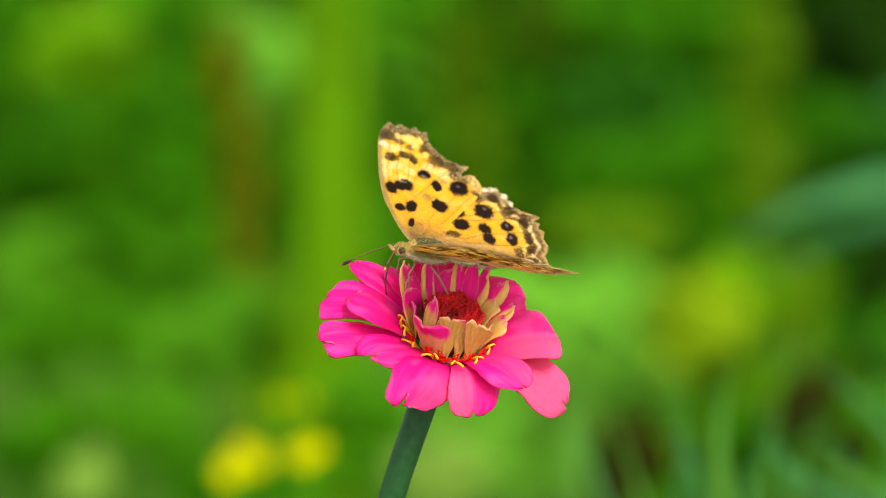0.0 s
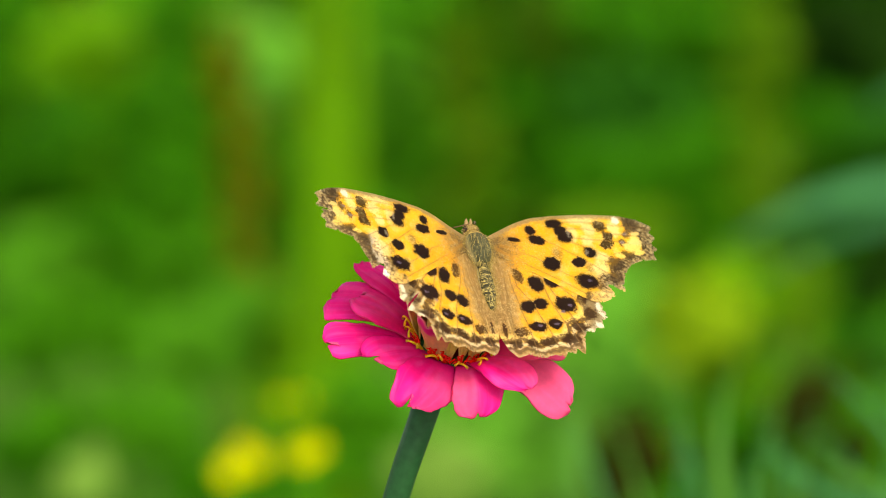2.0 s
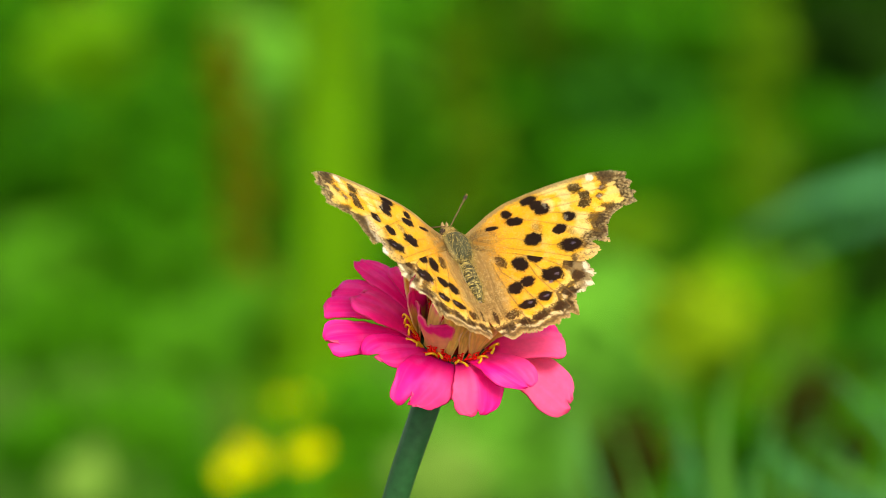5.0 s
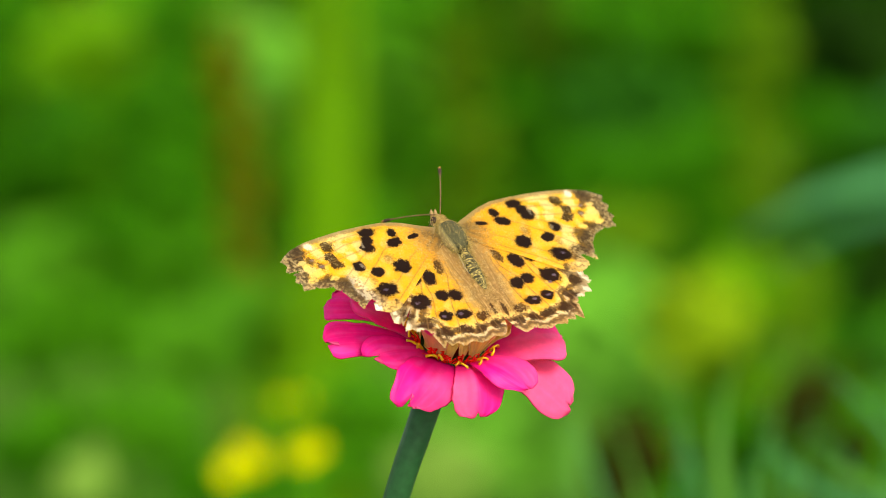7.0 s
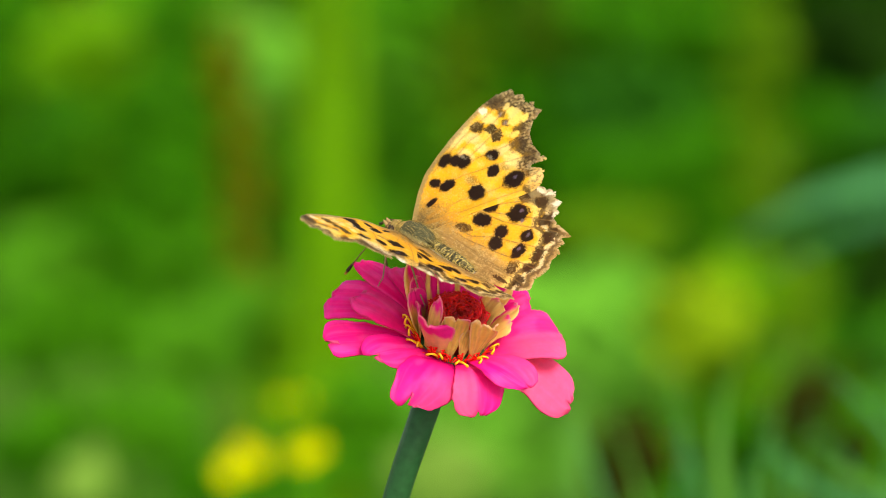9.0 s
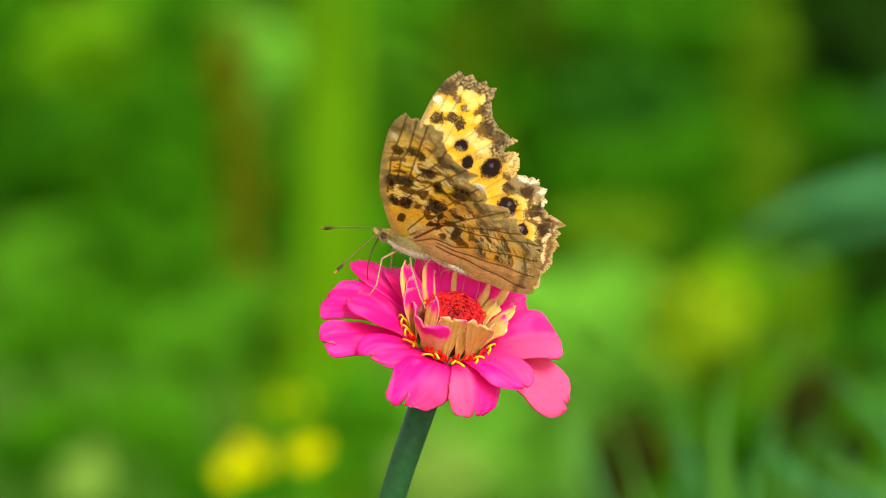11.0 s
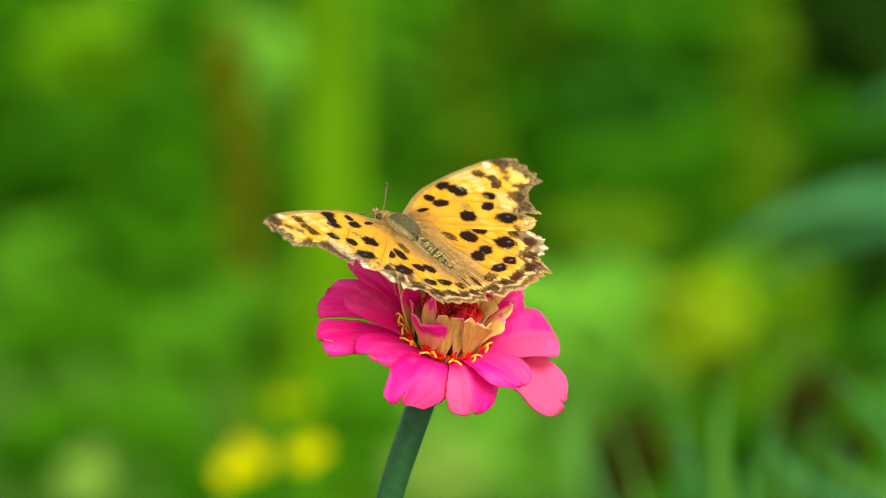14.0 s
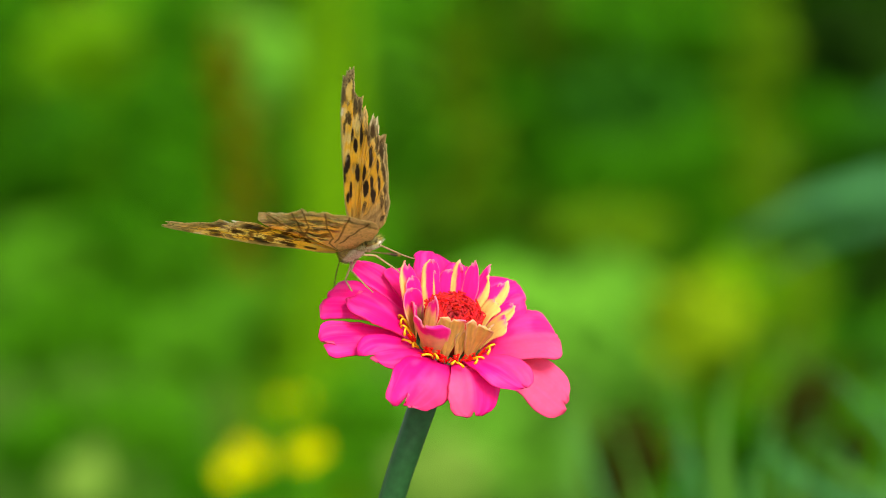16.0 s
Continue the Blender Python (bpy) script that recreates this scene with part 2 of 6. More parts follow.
def background():
    ground_sheet()
    for k, (x, y, h, r, n, mat) in enumerate(((-0.39, 3.86, 0.74, 0.27, 380, MID), (-0.08, 3.94, 0.77, 0.24, 380, MID), (0.21, 3.86, 0.77, 0.24, 380, MID), (0.51, 3.86, 0.77, 0.26, 380, DARK))):
        shrub(x, y, h, r, 3 * n, 0.05, mat, "green leafy shrub growing in garden soil", 1 + k)
    for k, (x, y) in enumerate(((-1.05, 4.39), (-0.30, 4.99), (0.38, 4.99), (1.12, 4.39), (-1.80, 3.64), (1.80, 3.64))):
        shrub(x, y, 1.2, 0.48, 420, 0.15, MID if k % 2 else DARK, "tall green leafy shrub at the back of the bed", 20 + k)
    # the last of these has shade painted in as near-black leaves
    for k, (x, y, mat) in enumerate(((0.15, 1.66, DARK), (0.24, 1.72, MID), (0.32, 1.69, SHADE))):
        shrub(x, y, 0.408, 0.075, 240, 0.033, mat, "low leafy shrub in soil, leaf tone from green to painted shade", 40 + k, 0.17)
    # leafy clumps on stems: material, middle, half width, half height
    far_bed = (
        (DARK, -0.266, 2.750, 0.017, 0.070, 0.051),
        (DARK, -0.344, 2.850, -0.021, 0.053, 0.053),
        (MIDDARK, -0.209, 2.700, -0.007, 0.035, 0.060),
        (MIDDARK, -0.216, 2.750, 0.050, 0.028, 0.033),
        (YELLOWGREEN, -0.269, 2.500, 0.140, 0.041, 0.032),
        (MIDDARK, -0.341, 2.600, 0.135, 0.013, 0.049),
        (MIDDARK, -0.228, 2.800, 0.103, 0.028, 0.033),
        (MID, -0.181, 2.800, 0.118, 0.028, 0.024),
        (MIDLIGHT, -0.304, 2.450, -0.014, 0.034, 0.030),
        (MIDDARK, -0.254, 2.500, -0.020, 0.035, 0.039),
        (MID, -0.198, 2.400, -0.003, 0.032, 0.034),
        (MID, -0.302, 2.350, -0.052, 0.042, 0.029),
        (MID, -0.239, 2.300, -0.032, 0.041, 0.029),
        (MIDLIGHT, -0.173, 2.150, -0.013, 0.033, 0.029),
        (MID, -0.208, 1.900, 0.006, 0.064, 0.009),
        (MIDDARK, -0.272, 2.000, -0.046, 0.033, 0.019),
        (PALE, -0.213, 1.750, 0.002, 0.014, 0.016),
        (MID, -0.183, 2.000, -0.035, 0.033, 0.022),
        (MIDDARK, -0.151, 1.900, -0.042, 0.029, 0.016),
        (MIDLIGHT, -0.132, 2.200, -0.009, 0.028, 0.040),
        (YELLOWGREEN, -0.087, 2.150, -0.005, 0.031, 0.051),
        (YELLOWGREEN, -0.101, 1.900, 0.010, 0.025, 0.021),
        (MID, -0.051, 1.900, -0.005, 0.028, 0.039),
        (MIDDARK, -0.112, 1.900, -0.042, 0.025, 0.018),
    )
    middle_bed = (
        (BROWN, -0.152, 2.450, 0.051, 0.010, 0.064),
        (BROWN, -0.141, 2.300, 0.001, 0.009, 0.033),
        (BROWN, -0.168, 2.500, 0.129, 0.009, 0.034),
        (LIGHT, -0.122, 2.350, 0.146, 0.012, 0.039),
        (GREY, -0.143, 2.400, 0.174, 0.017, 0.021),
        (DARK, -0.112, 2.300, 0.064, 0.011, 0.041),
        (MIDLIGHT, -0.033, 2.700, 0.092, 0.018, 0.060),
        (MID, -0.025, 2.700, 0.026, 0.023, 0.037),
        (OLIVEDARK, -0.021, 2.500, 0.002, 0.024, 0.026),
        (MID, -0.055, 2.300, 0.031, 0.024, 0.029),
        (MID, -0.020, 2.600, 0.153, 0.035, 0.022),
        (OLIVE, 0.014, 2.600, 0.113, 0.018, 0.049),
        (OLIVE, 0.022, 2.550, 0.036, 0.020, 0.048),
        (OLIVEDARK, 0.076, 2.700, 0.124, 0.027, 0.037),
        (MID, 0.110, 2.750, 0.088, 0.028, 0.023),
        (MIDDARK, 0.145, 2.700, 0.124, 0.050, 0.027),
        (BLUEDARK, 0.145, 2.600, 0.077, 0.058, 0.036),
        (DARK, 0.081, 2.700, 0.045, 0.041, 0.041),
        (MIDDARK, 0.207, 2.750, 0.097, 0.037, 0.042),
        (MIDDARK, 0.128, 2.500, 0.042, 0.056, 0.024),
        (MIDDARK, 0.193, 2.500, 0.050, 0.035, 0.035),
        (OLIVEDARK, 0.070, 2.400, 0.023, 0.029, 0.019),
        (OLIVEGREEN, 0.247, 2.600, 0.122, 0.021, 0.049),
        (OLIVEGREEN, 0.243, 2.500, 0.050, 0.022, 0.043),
        # dark hollow at the upper right, painted as near-black leaves
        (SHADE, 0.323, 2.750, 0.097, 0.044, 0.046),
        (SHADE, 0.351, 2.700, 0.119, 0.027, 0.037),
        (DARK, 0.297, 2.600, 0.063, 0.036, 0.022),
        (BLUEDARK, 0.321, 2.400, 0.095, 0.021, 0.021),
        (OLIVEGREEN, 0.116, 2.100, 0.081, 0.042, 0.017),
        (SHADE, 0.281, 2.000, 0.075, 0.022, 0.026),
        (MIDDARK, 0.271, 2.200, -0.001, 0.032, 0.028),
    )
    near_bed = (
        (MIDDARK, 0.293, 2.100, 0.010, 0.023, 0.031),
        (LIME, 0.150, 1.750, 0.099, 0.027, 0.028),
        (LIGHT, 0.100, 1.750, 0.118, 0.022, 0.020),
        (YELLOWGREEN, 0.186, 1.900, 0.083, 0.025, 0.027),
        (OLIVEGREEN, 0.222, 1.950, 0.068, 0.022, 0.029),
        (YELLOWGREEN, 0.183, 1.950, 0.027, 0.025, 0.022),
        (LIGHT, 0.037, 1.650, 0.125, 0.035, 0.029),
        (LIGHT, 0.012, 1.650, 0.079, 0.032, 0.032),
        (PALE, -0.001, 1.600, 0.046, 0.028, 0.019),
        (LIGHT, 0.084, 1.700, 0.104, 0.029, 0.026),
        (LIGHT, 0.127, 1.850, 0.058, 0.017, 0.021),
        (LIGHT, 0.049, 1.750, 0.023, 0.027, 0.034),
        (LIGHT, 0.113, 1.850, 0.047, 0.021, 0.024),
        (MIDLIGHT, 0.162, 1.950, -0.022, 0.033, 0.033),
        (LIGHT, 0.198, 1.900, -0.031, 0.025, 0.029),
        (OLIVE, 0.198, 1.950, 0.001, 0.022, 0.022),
        # three clumps added as shadowed gaps behind the grass, dark by colour alone
        (GAPSHADE, 0.086, 1.200, 0.161, 0.017, 0.022),
        (GAPSHADE, 0.175, 1.300, 0.162, 0.017, 0.016),
        (GAPSHADE, 0.190, 1.200, 0.167, 0.009, 0.010),
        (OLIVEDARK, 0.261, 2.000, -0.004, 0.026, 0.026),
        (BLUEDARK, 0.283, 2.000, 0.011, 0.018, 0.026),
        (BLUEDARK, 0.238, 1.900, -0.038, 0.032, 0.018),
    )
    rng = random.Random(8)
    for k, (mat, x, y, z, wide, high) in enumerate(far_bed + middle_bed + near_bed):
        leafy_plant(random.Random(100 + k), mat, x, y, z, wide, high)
    # broad upright leaves: material, root, tip, width
    broad = (
        (BRIGHT, (-0.082, 2.04), (-0.092, 2.10, 0.336), 0.016),
        (BRIGHT, (-0.078, 2.10), (-0.080, 2.16, 0.330), 0.020),
        (BRIGHT, (-0.067, 2.14), (-0.062, 2.20, 0.324), 0.022),
        (BRIGHT, (-0.072, 1.94), (-0.072, 2.00, 0.275), 0.018),
    )
    for mat, root, tip, width in broad:
        p = plant("broadleaf_plant", (*root, SOIL_Z), "blurred plant with broad upright green leaves in garden soil", group="plants behind the flower")
        end = Vector(tip) - Vector((*root, SOIL_Z))
        long_leaf(p, (0, 0, -0.005), end * 0.5 + Vector((0, -0.012, 0.03)), end, width, mat, rng.uniform(-0.3, 0.3))
        low = Vector((rng.choice((-1, 1)) * width * 0.8, 0.04, end.z * 0.55))
        long_leaf(p, (0, 0.01, -0.005), (low.x * 0.3, 0.02, low.z * 0.7), low, width * 0.6, mat, rng.uniform(-0.6, 0.6))
    p = swaying = plant("arching_plant", (0.60, 1.05, SOIL_Z), "plant with long arching pale blue-green leaves")
    long_leaf(p, (0, 0, -0.005), (-0.28, 0.0, 0.80), (-0.490, -0.01, 0.638), 0.032, PALETEAL)
    long_leaf(p, (0.0, 0.02, -0.005), (-0.28, 0.02, 0.782), (-0.474, 0.02, 0.618), 0.026, PALETEAL)
    long_leaf(p, (0.005, 0.03, -0.005), (-0.27, 0.05, 0.85), (-0.428, 0.05, 0.685), 0.022, PALETEAL)
    long_leaf(p, (0.005, 0, -0.005), (0.05, 0.06, 0.4), (0.12, 0.1, 0.55), 0.025, PALETEAL)
    return swaying


def yellow_flowers():
    for x, y, z, r in ((-0.086, 0.960, 0.570, 0.0050), (-0.076, 0.985, 0.568, 0.0052), (-0.081, 0.970, 0.577, 0.0036), (-0.056, 0.962, 0.577, 0.0052), (-0.051, 0.985, 0.573, 0.0036), (-0.061, 1.112, 0.562, 0.0022), (-0.072, 1.150, 0.552, 0.0024)):
        thing = tagged(new("yellow_flower"), "bright yellow daisy-like flower on a green stalk", "flower", "yellow flowers")
        thing.location = (x, y, SOIL_Z)
        v, f, s = tube([bezier((0.01, 0.02, -0.005), (0.008, 0.01, z * 0.6), (0, 0, z), k / 8) for k in range(9)], [0.0018] * 9)
        part("stalk", mesh_of("stalk", v, f, MID), thing)
        for k in range(9):
            a = 2 * math.pi * k / 9
            d = Vector((math.cos(a), -0.35 + 0.6 * math.sin(a), 0.9 * math.sin(a))).normalized()
            t = Vector((-math.sin(a), 0.3, math.cos(a)))

            def at(q, w):
                return tuple(Vector((0, -0.002, z)) + d * (0.15 * r + q * r) + t * (w * r * 0.34 * math.sin(min(1, q + 0.15) * 2.6)))

            v, f, _ = sheet(5, 3, at, 0.0004)
            part("petal", mesh_of("petal", v, f, BLOSSOM), thing)
        v, f, _ = tube([(0, 0.002, z), (0, -0.002, z), (0, -0.004, z + 0.001)], [r * 0.3, r * 0.3, r * 0.12], 10)
        part("centre", mesh_of("centre", v, f, BROWN), thing)


def grass_blade(thing, foot, points, width, mat):
    """A narrow folded blade that rises from its foot and bends over along an arc of three points, all in the tuft's space."""
    foot, (a, b, c) = Vector(foot), (Vector(q) for q in points)

    def mid(s):
        return bezier(foot, foot.lerp(a, 0.6) + Vector((0, 0.01, 0)), a, s / 0.45) if s < 0.45 else bezier(a, b, c, (s - 0.45) / 0.55)

    def at(s, w):
        d = (mid(min(s + 0.02, 1)) - mid(max(s - 0.02, 0))).normalized()
        side = d.cross(Vector((0.1, -1, 0.15))).normalized()
        half = width / 2 * min(1, 0.5 + 1.5 * s) * max(0.03, 1 - max(0, (s - 0.6) / 0.4) ** 1.8)
        return tuple(mid(s) + side * (half * w) - side.cross(d) * (0.3 * half * (1 - abs(w))))

    v, f, _ = sheet(20, 4, at, 0.0006)
    part("blade", mesh_of("blade", v, f, mat), thing)


def grass_patch():
    # tuft, material, where the blade starts to bend, its bend and its tip (across and up), depth, width
    blades = (
        (0, TEAL, (0.074, 0.336), (0.069, 0.357), (0.063, 0.381), 0.45, 0.0012),
        (0, TEAL, (0.064, 0.321), (0.073, 0.343), (0.068, 0.361), 0.49, 0.0016),
        (0, SEDGE, (0.042, 0.308), (0.037, 0.327), (0.043, 0.357), 0.55, 0.0032),
        (0, SEDGE, (0.037, 0.308), (0.039, 0.331), (0.035, 0.349), 0.55, 0.0023),
        (1, SEDGE, (0.082, 0.327), (0.072, 0.355), (0.085, 0.382), 0.47, 0.0028),
        (1, SEDGE, (0.085, 0.327), (0.075, 0.352), (0.082, 0.376), 0.47, 0.0024),
        (1, TEAL, (0.092, 0.319), (0.086, 0.331), (0.095, 0.342), 0.51, 0.0022),
        (1, SEDGE, (0.093, 0.319), (0.093, 0.341), (0.103, 0.366), 0.51, 0.0016),
        (2, TEAL, (0.129, 0.342), (0.102, 0.353), (0.086, 0.364), 0.43, 0.0034),
        (2, SEDGE, (0.131, 0.352), (0.109, 0.357), (0.097, 0.364), 0.43, 0.0025),
        (2, TEAL, (0.136, 0.347), (0.122, 0.368), (0.106, 0.377), 0.47, 0.0020),
        (2, TEAL, (0.136, 0.354), (0.130, 0.365), (0.121, 0.376), 0.47, 0.0018),
        (2, SEDGE, (0.122, 0.333), (0.103, 0.344), (0.081, 0.348), 0.45, 0.0029),
        (2, SEDGE, (0.112, 0.333), (0.104, 0.340), (0.096, 0.343), 0.45, 0.0029),
        (2, TEAL, (0.131, 0.352), (0.119, 0.355), (0.106, 0.357), 0.41, 0.0028),
        (1, SEDGE, (0.115, 0.319), (0.120, 0.332), (0.115, 0.345), 0.51, 0.0016),
        (2, TEAL, (0.133, 0.319), (0.130, 0.331), (0.134, 0.345), 0.51, 0.0020),
        (0, SEDGE, (0.061, 0.321), (0.055, 0.346), (0.045, 0.368), 0.49, 0.0016),
        (0, TEAL, (0.053, 0.310), (0.047, 0.329), (0.039, 0.347), 0.53, 0.0019),
        (1, TEAL, (0.076, 0.333), (0.072, 0.350), (0.062, 0.367), 0.45, 0.0014),
        (1, TEAL, (0.106, 0.321), (0.101, 0.340), (0.090, 0.362), 0.49, 0.0016),
        (1, SEDGE, (0.100, 0.321), (0.101, 0.340), (0.110, 0.364), 0.49, 0.0016),
        (2, TEAL, (0.139, 0.321), (0.121, 0.343), (0.102, 0.357), 0.49, 0.0016),
        (2, SEDGE, (0.142, 0.335), (0.130, 0.353), (0.115, 0.369), 0.49, 0.0014),
        (2, TEAL, (0.128, 0.333), (0.111, 0.340), (0.091, 0.343), 0.45, 0.0021),
        (2, SEDGE, (0.141, 0.358), (0.137, 0.373), (0.124, 0.384), 0.49, 0.0014),
    )
    tufts = []
    for x in (0.075, 0.105, 0.150):
        tufts.append((x, plant("grass_tuft", (x, 0.46, SOIL_Z), "tuft of narrow blue-green grass blades in soil", "grass", "grass tufts")))
    for k, (tuft, mat, a, b, c, y, width) in enumerate(blades):
        x, thing = tufts[tuft]
        arc = [(q[0] - x, y - 0.46 + 0.012 * j, q[1] - SOIL_Z) for j, q in enumerate((a, b, c))]
        grass_blade(thing, (0.012 * math.sin(2.4 * k), 0.012 * math.cos(2.4 * k), -0.004), arc, width, mat)


# ---- zinnia ----
FLOWER_C = Vector((0.0002, 0.0, 0.4995))
FLOWER_X, FLOWER_Y, FLOWER_N = Vector((0.9781, 0.0865, -0.1891)), Vector((0.0, 0.9094, 0.4158)), Vector((0.2079, -0.4067, 0.8896))
FLOWER_ROOT = Vector((-0.115, 0.03, SOIL_Z))
MAGENTA, DEEP, CREAM, TAN, RED = (0.92, 0.004, 0.235), (0.60, 0.003, 0.15), (0.90, 0.62, 0.18), (0.82, 0.36, 0.085), (0.92, 0.012, 0.010)


def in_flower(phi, r, h, side=0.0):
    """A place in the zinnia's space: angle round its axis in degrees, millimetres outwards, upwards and sideways."""
    a = radians(phi)
    out = FLOWER_X * math.cos(a) + FLOWER_Y * math.sin(a)
    tan = FLOWER_Y * math.cos(a) - FLOWER_X * math.sin(a)
    return FLOWER_C - FLOWER_ROOT + (out * r + tan * side + FLOWER_N * h) * 0.001


def petal_sheet(phi, root, mid, tip, width, bend, twist, cup, skew, blunt, roundness, foot, notch=(0.0, 0.0), ripple=0.0, seed=0, swell=1.15, nu=26, nv=40, thick=0.00028, edge=0.10):
    """A petal along an arc from root over mid to tip (each millimetres outwards and upwards), as a thin closed sheet. bend: sideways at the tip;
    twist: turn of its breadth in radians; cup: how far the sides rise; skew: slant of the tip; blunt and roundness shape the tip; foot: share of
    the width at the root; notch: its place across and depth. Returns verts, faces, and s along and w across of each vert."""
    s, w = np.meshgrid(np.linspace(0, 1, nu + 1), np.linspace(-1, 1, nv + 1), indexing="ij")
    q = s * (1 - notch[1] * np.exp(-((w - notch[0]) / 0.17) ** 2) * s ** 4) * (1 + skew * w * s ** 2)
    r, h = (root[k] * (1 - q) ** 2 + 2 * q * (1 - q) * mid[k] + tip[k] * q * q for k in (0, 1))
    dr, dh = (2 * (1 - q) * (mid[k] - root[k]) + 2 * q * (tip[k] - mid[k]) for k in (0, 1))
    long = np.sqrt(dr ** 2 + dh ** 2) + 1e-6
    end = np.maximum(0, 1 - (np.maximum(0, s - blunt) / (1.001 - blunt)) ** roundness) ** (1 / roundness)
    half = width / 2 * (foot + (1 - foot) * np.sin(np.minimum(1, s / blunt) * np.pi / 2) ** swell) * (0.12 + 0.88 * end)
    turn = twist * np.minimum(1, 1.3 * s)
    off = seed * 3.7
    # uneven edges: slow swellings and small nicks
    half = half * (1 + edge * np.array([1.5 * fuzz((a * 3.2 + off, 2.0 if b > 0 else 9.0, seed), 1.0) + 0.6 * fuzz((a * 11 + off, 4.0 if b > 0 else 13.0, seed), 1.0) for a, b in zip(s.ravel(), w.ravel())]).reshape(s.shape) * np.abs(w) ** 3 * np.minimum(1, 3 * s))
    wave = np.array([fuzz((a * 1.6 + off, b * 1.3, seed), 1.0) + 0.35 * fuzz((a * 0.9 + off, b * 5.0, seed), 1.0) for a, b in zip(s.ravel(), w.ravel())]).reshape(s.shape)
    rise = half * w * np.sin(turn) + cup * w * w * half * (0.3 + 0.7 * s) + ripple * s * (wave + 0.45 * np.cos(2.5 * np.pi * w + math.sin(off)) * (1 - 0.6 * s))
    a = radians(phi)
    out, tan = (np.array(FLOWER_X * math.cos(a) + FLOWER_Y * math.sin(a)), np.array(FLOWER_Y * math.cos(a) - FLOWER_X * math.sin(a)))
    place = out * (r - dh / long * rise)[..., None] + np.array(FLOWER_N) * (h + dr / long * rise)[..., None] + tan * (half * w * np.cos(turn) + bend * q * q)[..., None]
    return sheet_of(np.array(FLOWER_C - FLOWER_ROOT) + 0.001 * place, thick)


def ray_petal(thing, phi, reach, low, arch, drop, width, bend, twist, cup, skew, blunt, roundness, notch, pink, side, seed):
    root_r = 5.2
    v, f, sw = petal_sheet(phi, (root_r, low), (root_r + 0.55 * (reach - root_r), arch), (reach, drop), width, bend, twist, cup, skew, blunt, roundness, 0.42, notch, 0.30, seed)
    s, w = sw[:, 0], sw[:, 1]
    off = random.Random(seed).uniform(0, 50)
    under = np.arange(len(s)) >= len(s) // 2
    streak = np.array([fuzz((a * 1.5 + off, b * 4), 1.0) for a, b in sw])
    lines = np.array([fuzz((a * 0.8 + off, b * 22), 1.0) for a, b in sw])
    blot = np.array([fuzz((a * 2.5 + off, b * 2.5, 7.0), 1.0) for a, b in sw])
    c = np.tile(np.array(MAGENTA), (len(s), 1))
    c = blend(c, (0.91, 0.022, 0.35), 0.55 * smoothstep(-0.1, 0.4, streak) * smoothstep(0.1, 0.5, s))
    c = blend(c, (0.78, 0.002, 0.17), 0.10 * smoothstep(0.1, 0.4, lines))
    c = blend(c, (0.94, 0.14, 0.46), 0.10 * smoothstep(0.15, 0.45, -lines) * smoothstep(0.3, 0.7, s))
    c = blend(c, (0.93, 0.10, 0.42), 0.35 * smoothstep(0.05, 0.45, blot))
    c = blend(c, DEEP, 0.8 * smoothstep(0.22, 0.0, s))
    c = blend(c, (0.90, 0.11, 0.23), pink * smoothstep(0.05, 0.5, s) * (1 if side == 0 else smoothstep(-0.35, 0.45, side * w + 0.25 * streak)))
    c = blend(c, (0.75, 0.18, 0.30), 0.45 * under)
    c = blend(c, (0.60, 0.01, 0.10), 0.45 * smoothstep(0.95, 1.0, np.abs(w)) + 0.35 * smoothstep(0.975, 1.0, s))
    return part("petal", mesh_of("petal", v, f, PETAL, pigment=c), thing)


def inner_petal(thing, phi, reach, arch, height, width, bend, twist, cup, skew, blunt, roundness, line, tan, blush, seed):
    """A narrow upright petal round the disc, cream, and pink past a slanting line (a, b, c): where a * s + b * w > c; blush: how far a salmon tint runs back from it."""
    v, f, sw = petal_sheet(phi, (5.0, -0.5), (5.0 + 0.35 * (reach - 5.0), arch), (reach, height), width, bend, twist, cup, skew, blunt, roundness, 0.5 - 0.3 * tan, (0.3 * math.sin(seed), 0.04 + 0.05 * tan), 0.45, seed, 1.15 + 0.5 * tan, 18, 16, 0.00025)
    s, w = sw[:, 0], sw[:, 1]
    off = seed * 2.3
    grain = np.array([fuzz((a * 2 + off, b * 5), 1.0) for a, b in sw])
    vein = np.array([fuzz((a * 1.5 + off, b * 11, 4.0), 1.0) for a, b in sw])
    c = blend(np.tile(np.array(CREAM), (len(s), 1)), TAN, tan * (0.7 + 0.5 * grain))
    c = blend(c, (0.55, 0.36, 0.09), 0.5 * smoothstep(0.3, 0.0, s))
    c = blend(c, (0.62, 0.33, 0.10), (0.25 + 0.45 * tan) * smoothstep(0.12, 0.32, np.abs(vein)))
    c = blend(c, (0.90, 0.38, 0.22), 0.35 * tan * smoothstep(0.0, 0.4, grain))
    past = line[0] * s + line[1] * w - line[2] + 0.10 * grain
    c = blend(c, (0.90, 0.20, 0.24), 0.65 * smoothstep(-blush, 0.0, past))
    c = blend(c, (0.92, 0.012, 0.30), smoothstep(-0.04, 0.06, past))
    c = blend(c, (0.97, 0.55, 0.45), 0.4 * smoothstep(0.955, 1.0, np.maximum(np.abs(w), s)) * smoothstep(0.3, 0.6, s))
    return part("inner_petal", mesh_of("inner_petal", v, f, PETAL, pigment=c), thing)


